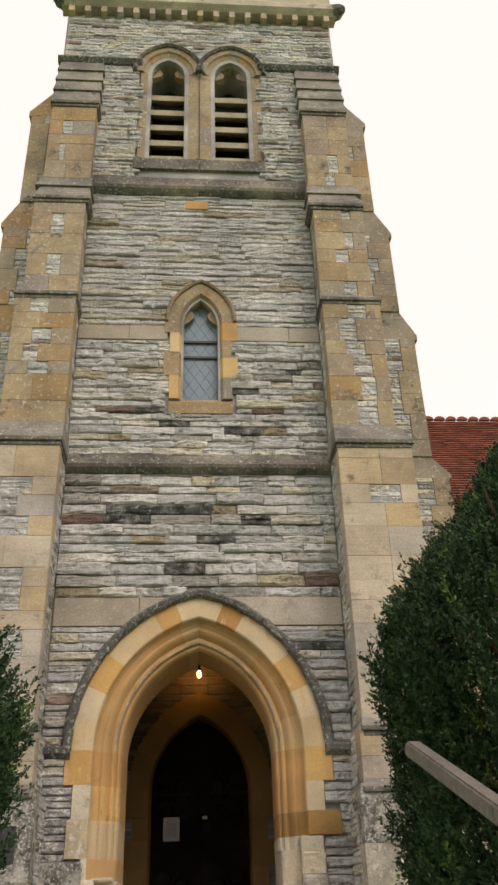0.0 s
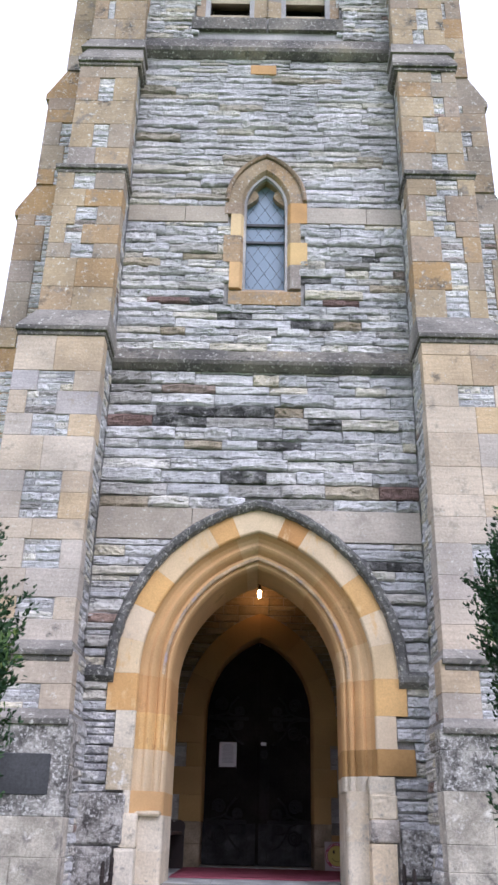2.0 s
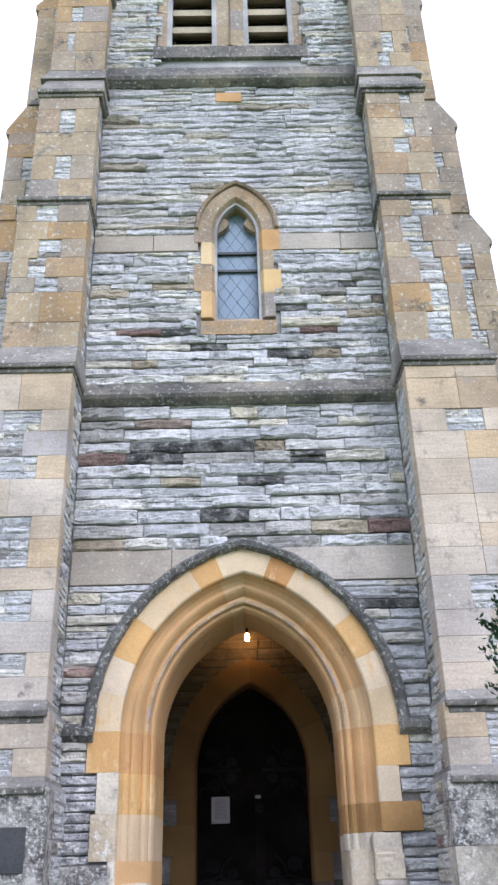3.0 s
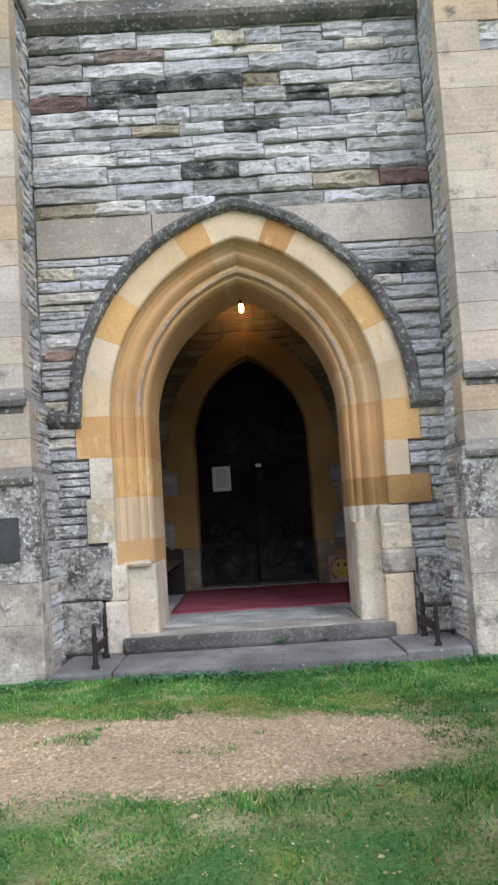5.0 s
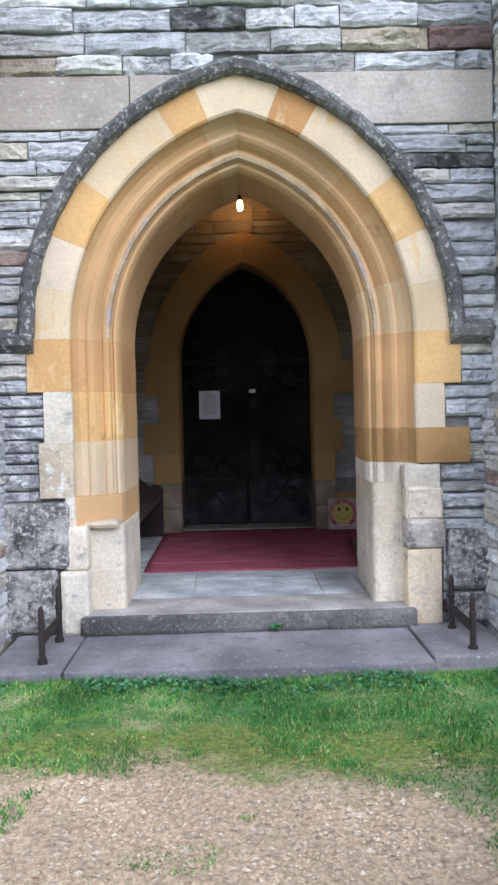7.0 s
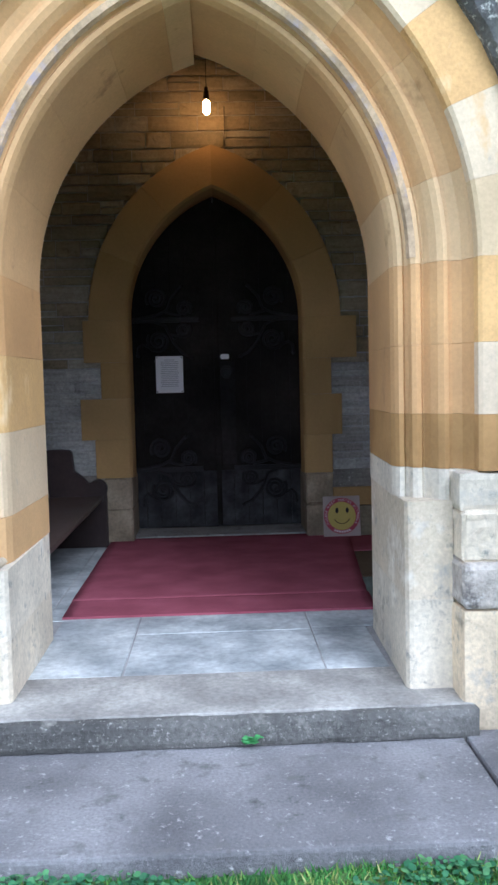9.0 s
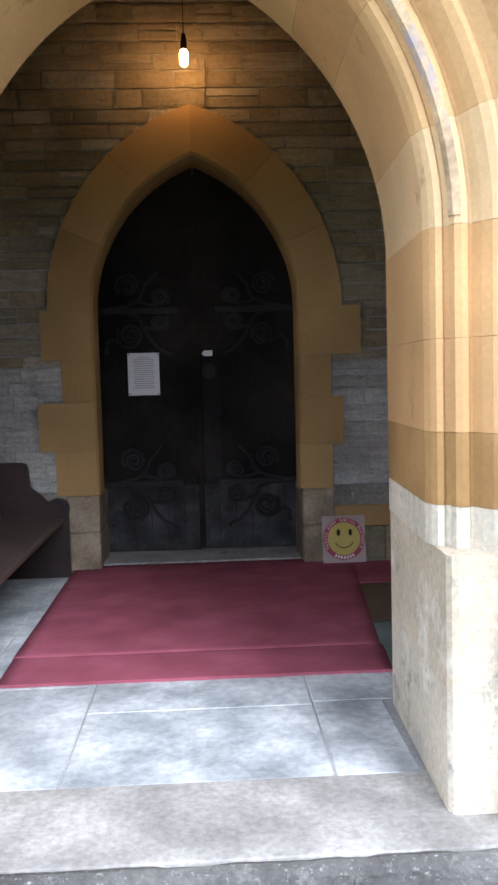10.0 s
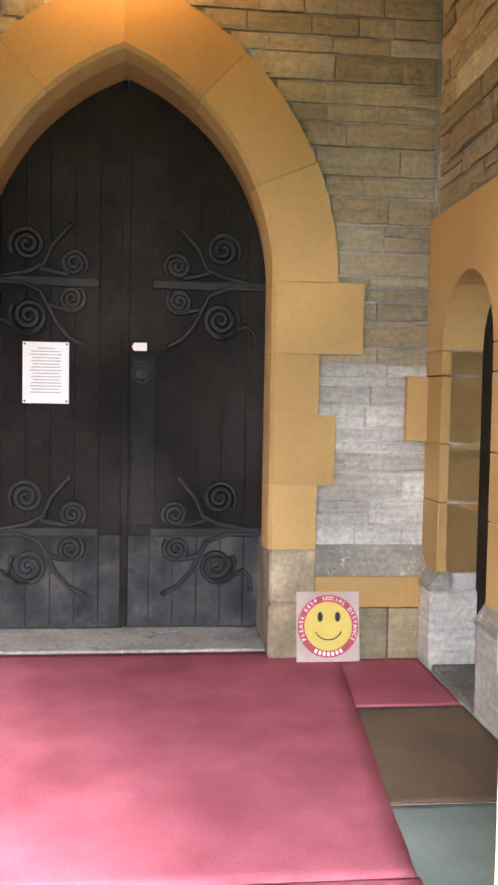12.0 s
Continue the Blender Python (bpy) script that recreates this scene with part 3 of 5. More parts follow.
# ---- tower: bodies behind the facing stones ----
SPRING, ARC = 1.79, 0.363
HALF = 2.33
HOOD_W = 1.36
front = tagged(arch_wall("wall_front", -HALF, HALF, -0.6, 5.2, 0.05, 1.0, [(0.0, 1.155, ARC, SPRING, -0.6)], mortar_mat),
               "church tower wall of coursed grey rubble stone", "wall", kind="structure")
window_hole = (0.015, 0.235, 0.30, 7.45, 6.2)
belfry_holes = [(-0.535, 0.275, 0.12, 12.75, 10.72), (0.52, 0.275, 0.12, 12.75, 10.72)]
upper = tagged(arch_wall("wall_middle", -HALF, HALF, 5.2, 10.05, 0.05, 0.9, [window_hole], mortar_mat),
               "upper church tower wall of thin grey rubble courses", "wall", kind="structure")
belfry = tagged(arch_wall("wall_belfry", -HALF, HALF, 10.05, 14.3, 0.05, 0.8, belfry_holes, mortar_mat),
                "belfry stage wall of dark weathered rubble", "wall", kind="structure")
for nm, s in (("wall_west", -1), ("wall_east", 1)):
    a, b = sorted((s * HALF, s * (1.62 if s < 0 else 1.86)))
    tagged(part(nm, box(a, b, 1.0, 5.2, -0.6, 14.3), mortar_mat, None), "side wall of the church tower in grey rubble", "wall", kind="structure")
tagged(part("wall_back", box(-1.62, 1.62, 4.6, 5.2, -0.6, 14.3), mortar_mat, None), "back wall of the church tower", "wall", kind="structure")
tagged(part("ceiling", box(-1.62, 1.62, 1.0, 4.6, 4.7, 4.85), plaster_mat, None), "dark boarded porch ceiling", "ceiling", kind="structure")
tagged(part("floor_belfry", box(-1.62, 1.62, 0.9, 4.6, 9.9, 10.0), shade_mat, None), "dark belfry floor", "floor", kind="structure")
tagged(part("tower_roof", box(-2.2, 2.2, 0.1, 5.2, 14.3, 14.4), slate_mat, None), "flat lead roof of the tower", "roof", kind="structure")


def hood_half(z):
    """Half width of the arch with its hood at a height."""
    if z < SPRING:
        return 1.36
    r = HOOD_W + 0.06 + ARC
    h = r * r - (z - SPRING) ** 2
    return max(math.sqrt(h) - ARC, 0) if h > ARC * ARC else 0.0


rng = random.Random(11)
INX = 1.66


REAR = {1: 0.862, -1: 0.815}
JAMBS = {1: ((0.93, 1.16, 1.47), (1.16, 1.45, 1.31), (1.45, SPRING, 1.42)),
         -1: ((0.56, 0.76, 1.18), (0.76, 1.12, 1.34), (1.12, 1.45, 1.30), (1.45, SPRING, 1.40))}


def wall_spans(z, h):
    w = hood_half(z + 0.02) - 0.03
    wl_, wr_ = w, w
    if z < SPRING - 0.02:
        wl_ = max([wo for za, zb, wo in JAMBS[-1] if z < zb and z + h > za] + [1.24]) + 0.004
        wr_ = max([wo for za, zb, wo in JAMBS[1] if z < zb and z + h > za] + [1.28]) + 0.004
    return [(-INX, -wl_), (wr_, INX)] if w > 0.05 else [(-INX, INX)]


lower_stones = list(lay(rng, wall_spans, -0.3, 3.13, (0.08, 0.15), (0.2, 0.55))) + list(lay(rng, wall_spans, 3.47, 5.1, (0.08, 0.16), (0.22, 0.6)))
rubble(front, lower_stones, lambda u: (u, 0.02), 0, rubble_mat, rubble_far, rng, near=lambda u, z: z < 4.6, proud=0.06, depth=0.09)



def restone(wall, mat, spots):
    """Single stones of another bed: the stone nearest to each (x, z) is changed."""
    stones = [c for c in wall.children if c.name.startswith("rubble_stone")]
    for x, z in spots:
        c = min(stones, key=lambda o: (o.matrix_basis.translation.x - x) ** 2 + 4 * (o.matrix_basis.translation.z - z) ** 2 + 0.5 * max(0, o.matrix_basis.col[0].length - 0.3) ** 2)
        c.data = c.data.copy()
        c.data.materials[0] = mat


red_stone = material("red_brown_stone", [(0.3, (0.22, 0.14, 0.12)), (0.7, (0.34, 0.24, 0.21))], bump=1.0, deep=0.04, layers=0.3)
tan_stone = material("tan_stone", [(0.3, (0.42, 0.35, 0.24)), (0.7, (0.56, 0.50, 0.39))], bump=0.8, deep=0.04, layers=0.3, spots=(((0.25, 0.22, 0.17), 0.3, 9.0),))
black_moss = material("black_mossy_stone", [(0.3, (0.06, 0.06, 0.058)), (0.5, (0.15, 0.15, 0.145)), (0.7, (0.38, 0.375, 0.36))], bump=1.0, deep=0.05, drawn=1.5, stain_scale=6, spots=(((0.55, 0.54, 0.52), 0.36, 9.0), ((0.07, 0.07, 0.065), 0.25, 14.0)))
restone(front, black_moss, ((-0.86, 4.65), (-0.70, 4.52), (0.0, 4.78), (0.05, 4.60), (0.32, 4.25), (0.8, 4.42), (0.72, 4.58), (-0.14, 3.92), (1.25, 2.95), (1.45, 2.85)))
restone(front, red_stone, ((1.2, 3.66), (-1.35, 4.35)))
restone(front, tan_stone, ((-0.47, 4.15), (0.45, 4.86), (1.0, 3.6), (-1.3, 3.6)))


white_lichen = material("white_lichened_stone", [(0.3, (0.42, 0.42, 0.43)), (0.7, (0.62, 0.62, 0.63))], bump=1.0, deep=0.04, spots=(((0.82, 0.81, 0.78), 0.62, 8.0), ((0.20, 0.20, 0.19), 0.24, 14.0)))
restone(front, white_lichen, [o.matrix_basis.translation.xz for o in front.children if o.name.startswith("rubble_stone") and o.matrix_basis.translation.x < -1.28 and 0.6 < o.matrix_basis.translation.z < 1.45])

band_mat = material("greyish_buff_band", [(0.0, (0.40, 0.35, 0.28)), (0.5, (0.47, 0.42, 0.35)), (1.0, (0.43, 0.39, 0.34))], "object", bump=0.3, layers=0.1, stain=0.3, spots=(((0.30, 0.27, 0.23), 0.26, 4.0), (LICHEN, 0.2, 20.0)), tone=0.16)


# pale band beside the arch head
def ashlar_run(parent, x0, x1, y0, y1, z0, z1, mat, length=(0.35, 0.7)):
    x = x0
    while x < x1 - 0.02:
        w = rng.uniform(*length)
        if x1 - x - w < 0.2:
            w = x1 - x
        block(x + 0.003, x + w - 0.003, y0 - rng.uniform(0, 0.006), y1, z0 + 0.003, z1 - 0.003, mat, parent)
        x += w


for s in (-1, 1):
    wa = 0.36
    a, b = sorted((s * wa, s * INX))
    ashlar_run(front, a, b, 0.0, 0.1, 3.13, 3.47, band_mat, (0.75, 1.3))


def window_gap(z, h):
    if 5.95 < z + h / 2 < 8.3:
        w = 0.47 if (int(z * 2.9) % 2) else 0.40
        if z > 7.45:
            w = math.sqrt(max(0.83 ** 2 - (z - 7.45) ** 2, 0)) - 0.36
        if w > 0.03:
            return [(-INX, -w + 0.015), (w + 0.015, INX)]
    return [(-INX, INX)]


mid_stones = list(lay(rng, window_gap, 5.34, 7.155, (0.08, 0.15), (0.2, 0.55))) + list(lay(rng, window_gap, 7.395, 9.9, course=(0.07, 0.13), length=(0.25, 0.7)))
rubble(upper, mid_stones, lambda u: (u, 0.02), 0, rubble_mat, rubble_pale, rng, near=lambda u, z: z < 7.2, limit=280, proud=0.055, depth=0.09)
restone(upper, red_stone, ((-1.25, 6.05), (0.9, 6.0)))
restone(upper, black_moss, ((-0.38, 5.7), (0.45, 5.7), (0.62, 6.4), (-0.5, 6.0), (1.2, 6.6)))
restone(upper, tan_stone, ((-0.65, 6.65), (-1.1, 5.55), (0.9, 5.65), (1.3, 6.2), (-1.3, 6.5)))
for a, b in ((-INX, -0.44), (0.47, INX)):
    ashlar_run(upper, a, b, 0.005, 0.1, 7.155, 7.395, band_mat, (0.6, 1.1))
block(-0.22, 0.12, -0.01, 0.1, 9.6, 9.76, honey_mat, upper)


def belfry_gap(z, h):
    zz = z + h / 2
    if zz < 12.75:
        w = 1.02 if (int(z * 3.3) % 2) else 0.94
        return [(-2.3, -w), (w, 2.3)]
    out = 0.46
    r = math.sqrt(max((out + 0.15) ** 2 - (zz - 12.75) ** 2, 0)) - 0.13
    if r > 0.02:
        return [(-2.3, -0.53 - r), (0.53 + r, 2.3)] if r > 0.5 else [(-2.3, -0.53 - r), (-0.53 + r, 0.53 - r), (0.53 + r, 2.3)]
    return [(-2.3, 2.3)]


bel_stones = [q for q in lay(rng, belfry_gap, 10.25, 14.15, course=(0.06, 0.11))]
rubble(belfry, bel_stones, lambda u: (u, 0.02), 0, rubble_mat, rubble_far, rng, near=lambda u, z: True, proud=0.05, depth=0.09)

# ---- strings and cornice ----
def moulded(name, x0, x1, prof, mat, label):
    """A level moulding along x; prof is its (y, z) outline."""
    return tagged(part(name, prism(prof, "x", x0, x1), mat, None), label, "moulding", kind="structure")


LOWSTR = [(0.06, 5.08), (-0.02, 5.08), (-0.09, 5.13), (-0.11, 5.17), (-0.09, 5.2), (0.0, 5.36), (0.06, 5.36)]
UPSTR = [(0.06, 9.86), (-0.02, 9.86), (-0.10, 9.92), (-0.12, 9.97), (-0.10, 10.0), (0.0, 10.25), (0.06, 10.25)]
moulded("trim_lower_string", -INX, INX, LOWSTR, string_mat, "weathered stone string course with a sloped top")
moulded("trim_upper_string", -INX, INX, UPSTR, string_mat, "dark weathered stone string course with a sloped top")
moulded("trim_belfry_string", -HALF - 0.06, -0.98, [(0.06, 12.88), (-0.03, 12.88), (-0.09, 12.95), (-0.07, 13.0), (0.0, 13.06), (0.06, 13.06)], hood_mat, "dark stone string beside the belfry arches")
moulded("trim_belfry_string", 0.98, HALF + 0.06, [(0.06, 12.88), (-0.03, 12.88), (-0.09, 12.95), (-0.07, 13.0), (0.0, 13.06), (0.06, 13.06)], hood_mat, "dark stone string beside the belfry arches")
moulded("trim_cornice", -HALF - 0.1, HALF + 0.1, [(0.1, 14.28), (-0.12, 14.28), (-0.22, 14.36), (-0.22, 14.5), (-0.05, 14.62), (0.1, 14.62)], ashlar_mat, "pale stone cornice under the tower parapet")
cornice = bpy.data.objects["trim_cornice"]
for k in range(17):
    x = -2.25 + k * 4.5 / 16
    block(x - 0.05, x + 0.05, -0.13, 0.1, 14.14, 14.29, ashlar_mat, cornice, "corbel")
tagged(part("parapet", box(-HALF - 0.05, HALF + 0.05, -0.02, 0.3, 14.62, 15.3, 0.02), ashlar_mat, None), "stone parapet on the tower top", "parapet", kind="structure")
for s in (-1, 1):
    g = thing("gargoyle", "dark weathered stone spout at the cornice corner", "gargoyle", "spouts at the cornice", "")
    part("spout", tube([(s * 2.25, 0.05, 14.5), (s * 2.45, -0.12, 14.42), (s * 2.50, -0.18, 14.40), (s * 2.55, -0.22, 14.36)], [0.16, 0.15, 0.11, 0.07], 8), hood_mat, g)

# ---- the great doorway ----
stained_plinth = material("brown_stained_plinth", [(0.3, (0.36, 0.32, 0.27)), (0.7, (0.55, 0.50, 0.43))], bump=0.7, stain_scale=4, spots=(((0.13, 0.12, 0.11), 0.34, 7.0), ((0.66, 0.63, 0.57), 0.3, 12.0)))
lichen_jamb = material("lichen_spotted_jamb", [(0.3, (0.56, 0.47, 0.32)), (0.7, (0.68, 0.58, 0.42))], bump=0.5, tone=0.2, spots=(((0.74, 0.72, 0.66), 0.42, 12.0), ((0.28, 0.27, 0.24), 0.26, 16.0)))
archway = thing("archway", "pointed stone archway of honey-coloured moulded orders", "archway", kind="structure")
OUTER = [(HOOD_W, -0.012), (1.135, -0.012), (1.12, 0.0), (1.116, 0.03), (1.116, 0.2), (HOOD_W, 0.2)]
INNER = [(1.125, 0.02), (1.108, 0.065), (1.085, 0.105), (1.05, 0.128), (1.035, 0.13), (1.03, 0.115), (1.012, 0.112), (0.99, 0.13), (0.968, 0.165), (0.952, 0.205), (0.944, 0.21), (0.936, 0.196),
         (0.915, 0.19), (0.897, 0.202), (0.889, 0.228), (0.895, 0.245), (0.88, 0.258), (0.872, 0.248), (0.853, 0.255), (0.84, 0.28), (0.83, 0.32), (0.83, 1.02), (1.125, 1.02)]
STOP = [(1.125, 0.02), (1.09, 0.035), (0.87, 0.215), (0.845, 0.245), (0.83, 0.30), (0.83, 1.02), (1.125, 1.02)]
TOP = math.acos(ARC / (1.36 + ARC)) + 0.02


def cuts(a, b, lo, hi):
    out = [a]
    while out[-1] < b - 1e-6:
        d = rng.uniform(lo, hi)
        out.append(b if b - out[-1] - d < lo * 0.6 else out[-1] + d)
    return out


for s in (-1, 1):
    for a, b, vm in ((0.0, 0.2, cream_mat), (0.2, 0.40, cream_mat), (0.40, 0.635, amber_mat), (0.635, 1.03, cream_mat), (1.03, 1.19, amber_mat), (1.19, TOP, cream_mat)):
        voussoir(OUTER, ARC, SPRING, a, b, s, vm, archway)
    cc = cuts(0.0, TOP, 0.2, 0.34)
    for a, b in zip(cc, cc[1:]):
        voussoir([(REAR[s] if w < 0.835 and y > 1 else w, y) for w, y in INNER], ARC, SPRING, a, b, s, order_mat, archway)
    voussoir([(0.916, 0.1865), (0.893, 0.198), (0.886, 0.229), (0.892, 0.232), (0.899, 0.204), (0.916, 0.192)], ARC, SPRING, 0.02, TOP, s, fillet_mat, archway, steps=24, name="fillet")
    base = 0.93 if s > 0 else 0.56
    for k, (za, zb, wo) in enumerate(JAMBS[s]):
        om = (brown_mat, cream_mat, amber_mat)[k] if s > 0 else (pale_mat, lichen_jamb, pale_mat, amber_mat)[k]
        voussoir([(wo if w > 1.3 else w, y) for w, y in OUTER], ARC, SPRING, za - SPRING, zb - SPRING, s, om, archway, name="jamb_block")
        inner_sec = STOP if s < 0 and k == 0 else INNER
        voussoir([(REAR[s] if w < 0.835 and y > 1 else w, y) for w, y in inner_sec], ARC, SPRING, za - SPRING, zb - SPRING, s, brown_mat if s > 0 and k == 0 else (order_mat, cream_mat, amber_mat, order_mat)[k] if s < 0 else order_mat, archway, name="jamb_block")
    # the mouldings die into plain plinth stones
    if s > 0:
        voussoir([(REAR[s] if w < 0.835 and y > 1 else w, y) for w, y in INNER], ARC, SPRING, 0.80 - SPRING, base - SPRING, s, pale_mat, archway, name="moulding_stop")
        worn(1.03, 1.285, -0.012, 0.3, 0.76, 0.93, pale_mat, archway, amp=0.008, round_=0.01, cell=0.03, seed=3.0)
        worn(1.03, 1.29, -0.05, 0.3, 0.55, 0.785, pale_mat, archway, amp=0.016, round_=0.012, cell=0.025, seed=4.0)
        base = 0.80
    zs = cuts(0.0, base, 0.26, 0.42)
    f = 0.842 if s > 0 else 0.815
    for a, b in zip(zs, zs[1:]):
        voussoir([(1.04, 0.10), (f + 0.03, 0.10), (f + 0.012, 0.108), (f, 0.13), (REAR[s], 1.0), (1.04, 1.0)], ARC, SPRING, a - SPRING, b - SPRING, s, pale_mat, archway, name="plinth_block")
    if s > 0:
        worn(1.03, 1.30, -0.08, 0.3, 0.37, 0.57, stained_plinth, archway, amp=0.008, round_=0.012, cell=0.028, seed=5.0)
        worn(1.03, 1.265, -0.075, 0.3, -0.14, 0.378, pale_mat, archway, amp=0.005, round_=0.008, cell=0.035, seed=6.0)
    else:
        worn(-1.19, -1.03, -0.05, 0.3, 0.285, 0.575, pale_mat, archway, amp=0.006, round_=0.01, cell=0.03, seed=7.0)
        worn(-1.22, -1.03, -0.075, 0.3, -0.14, 0.292, pale_mat, archway, amp=0.006, round_=0.01, cell=0.03, seed=8.0)

hood = thing("hood_mould", "dark lichen-spotted stone hood over the archway", "moulding", kind="structure")
HOODSEC = [(1.345, 0.08), (1.345, -0.05), (1.365, -0.085), (1.41, -0.10), (1.44, -0.07), (1.46, 0.0), (1.46, 0.08)]
for s in (-1, 1):
    cc = cuts(0.0, TOP + 0.03, 0.3, 0.45)
    for a, b in zip(cc, cc[1:]):
        voussoir(HOODSEC, ARC, SPRING, a, b, s, hood_mat, hood, steps=18, name="hood_stone", gap=0.002, wear=0.011)
    x0, x1 = sorted((s * 1.35, s * INX))
    part("hood_return", prism([(0.06, 1.70), (-0.02, 1.70), (-0.09, 1.75), (-0.10, 1.80), (-0.02, 1.86), (0.06, 1.86)], "x", x0, x1), hood_mat, hood)

# ---- buttresses ----
foot_mat = material("stained_pale_buttress_foot", [(0.3, (0.44, 0.40, 0.33)), (0.7, (0.62, 0.57, 0.48))], bump=0.6, stain_scale=3, stain=0.4, spots=((DARK, 0.24, 3.0), ((0.22, 0.20, 0.18), 0.36, 6.0), ((0.70, 0.67, 0.60), 0.3, 9.0)))
STAGES = [  # z0, z1, inner x, outer x, front y, stone for the corners
    (-0.5, 1.28, 1.55, 2.66, -0.74), (1.36, 1.86, 1.61, 2.6, -0.66), (1.95, 5.2, INX, 2.57, -0.60),
    (5.55, 7.54, INX, 2.45, -0.45), (7.68, 9.38, INX, 2.39, -0.36), (9.9, 11.55, 1.64, 2.33, -0.27)]


def slope_cap(parent, s, xa, xb, y_low, z_low, y_high, z_high, xo_low, xo_high, lip=0.05, mat=None, drip=True):
    """The weathered top of a buttress stage, with a moulded drip under it."""
    x0, x1 = xa - 0.03, xo_low + 0.03
    bm = bmesh.new()
    pts = [(x0, y_low - lip, z_low), (x1, y_low - lip, z_low), (xo_high, y_high, z_high), (xa, y_high, z_high),
           (x0, 0.1, z_low), (x1, 0.1, z_low), (xo_high, 0.1, z_high), (xa, 0.1, z_high)]
    v = [bm.verts.new((s * p[0], p[1], p[2])) for p in pts]
    for f in ((0, 1, 2, 3), (1, 5, 6, 2), (4, 0, 3, 7), (3, 2, 6, 7), (0, 4, 5, 1), (4, 7, 6, 5)):
        bm.faces.new([v[k] for k in f])
    part("weathering", bm, mat or slate_mat, parent)
    if drip:
        for k, (d, z0, z1) in enumerate(((lip, z_low - 0.05, z_low + 0.002), (lip - 0.03, z_low - 0.1, z_low - 0.05))):
            a, b = sorted((s * (x0 + k * 0.02), s * (x1 - k * 0.02)))
            part("drip_mould", box(a, b, y_low - d, 0.05, z0, z1, 0.012), string_mat, parent)


for s in (-1, 1):
    but = thing("buttress", "stepped tower buttress of cream quoins and grey rubble", "buttress", "buttresses of the tower", "structure")
    for k, (z0, z1, xi, xo, yf) in enumerate(STAGES):
        a, b = sorted((s * (xi + 0.02), s * (xo - 0.02)))
        part("core", box(a, b, yf + 0.02, 0.3, z0, z1 + 0.04), mortar_mat, but)
        heights = cuts(z0, z1, 0.2, 0.4)
        fronts, cheeks = [], []
        for i, (za, zb) in enumerate(zip(heights, heights[1:])):
            wide = xo - xi
            if k == 0:
                li = lo_ = wide / 2 + 0.001
                if i % 2:
                    li, lo_ = wide * 0.35, wide * 0.65
            else:
                li, lo_ = ((0.34, 0.2), (0.2, 0.36), (0.27, 0.27), (0.42, 0.18))[rng.randrange(4)]
                if rng.random() < (0.6 if k == 2 else 0.3):
                    li, lo_ = wide * 0.55, wide * 0.45
            deep = rng.choice((0.14, 0.26, 0.2))
            m = (ochre_mat if k > 2 else ashlar_mat) if k else (foot_mat if za < 0.45 else mossy)
            x0, x1 = sorted((s * xi, s * (xi + li - 0.001)))
            block(x0, x1, yf - rng.uniform(0, 0.003), yf + deep, za + 0.0006, zb - 0.0006, m, but)
            x0, x1 = sorted((s * (xo - lo_ + 0.001), s * xo))
            block(x0, x1, yf - rng.uniform(0, 0.003), yf + 0.25, za + 0.0006, zb - 0.0006, m, but)
            if wide - li - lo_ > 0.06:
                fronts.append((xi + li, xo - lo_, za, zb))
            cheeks.append((yf + deep, 0.0, za, zb))
        frs = [q for a, b, za, zb in fronts for q in lay(rng, lambda z, h: [(a, b)], za, zb, (0.06, 0.11), (0.12, 0.3))]
        rubble(but, frs, lambda u: (s * u, yf + 0.015), 0, rubble_mat, rubble_far, rng, near=lambda u, z: z < 7.5, limit=60)
        chs = [q for a, b, za, zb in cheeks if b - a > 0.08 for q in lay(rng, lambda z, h: [(a, b)], za, zb, (0.05, 0.12), (0.12, 0.35))]
        rubble(but, chs, lambda u: (s * (xi + 0.012), u), -90 * s, rubble_mat, rubble_far, rng, near=lambda u, z: z < 4, limit=90)
    slope_cap(but, s, 1.61, 2.6, -0.74, 1.28, -0.66, 1.37, 2.66, 2.6, lip=0.03)
    slope_cap(but, s, INX, 2.57, -0.66, 1.87, -0.60, 1.97, 2.6, 2.57, lip=0.04)
    slope_cap(but, s, INX, 2.45, -0.60, 5.24, -0.45, 5.56, 2.57, 2.45, lip=0.05)
    slope_cap(but, s, INX, 2.39, -0.45, 7.57, -0.36, 7.7, 2.45, 2.39, lip=0.04)
    # two tall weatherings laid in overlapping slabs
    for zl, zh, yl, yh, xl, xh, n in ((9.4, 9.92, -0.38, -0.26, 2.39, 2.33, 2), (11.56, 12.9, -0.29, -0.02, 2.33, 2.33, 4)):
        for q in range(n):
            za, zb = zl + (zh - zl) * q / n, zl + (zh - zl) * (q + 1) / n
            ya, yb = yl + (yh - yl) * q / n, yl + (yh - yl) * (q + 1) / n
            slope_cap(but, s, 1.62, xh, ya, za, yb, zb, xl, xh, lip=0.035, drip=(q == 0))
    # the buttress standing at right angles, seen past the corner
    side = thing("buttress", "side buttress of the tower with sloped set-offs", "buttress", "buttresses of the tower", "structure")
    prof = [(2.3, -0.5), (3.45, -0.5), (3.45, 1.3), (3.35, 1.4), (3.35, 5.3), (3.4, 5.3), (3.4, 5.36), (3.16, 5.62), (3.16, 7.6), (3.22, 7.6), (3.22, 7.68), (3.0, 8.1), (3.0, 9.62), (3.06, 9.62), (3.06, 9.7),
            (2.82, 10.15), (2.82, 12.15), (2.88, 12.15), (2.88, 12.25), (2.36, 12.95), (2.3, 12.95)]
    part("core", prism([(s * x, z) for x, z in prof], "y", 0.5, 1.3), ochre_mat, side)
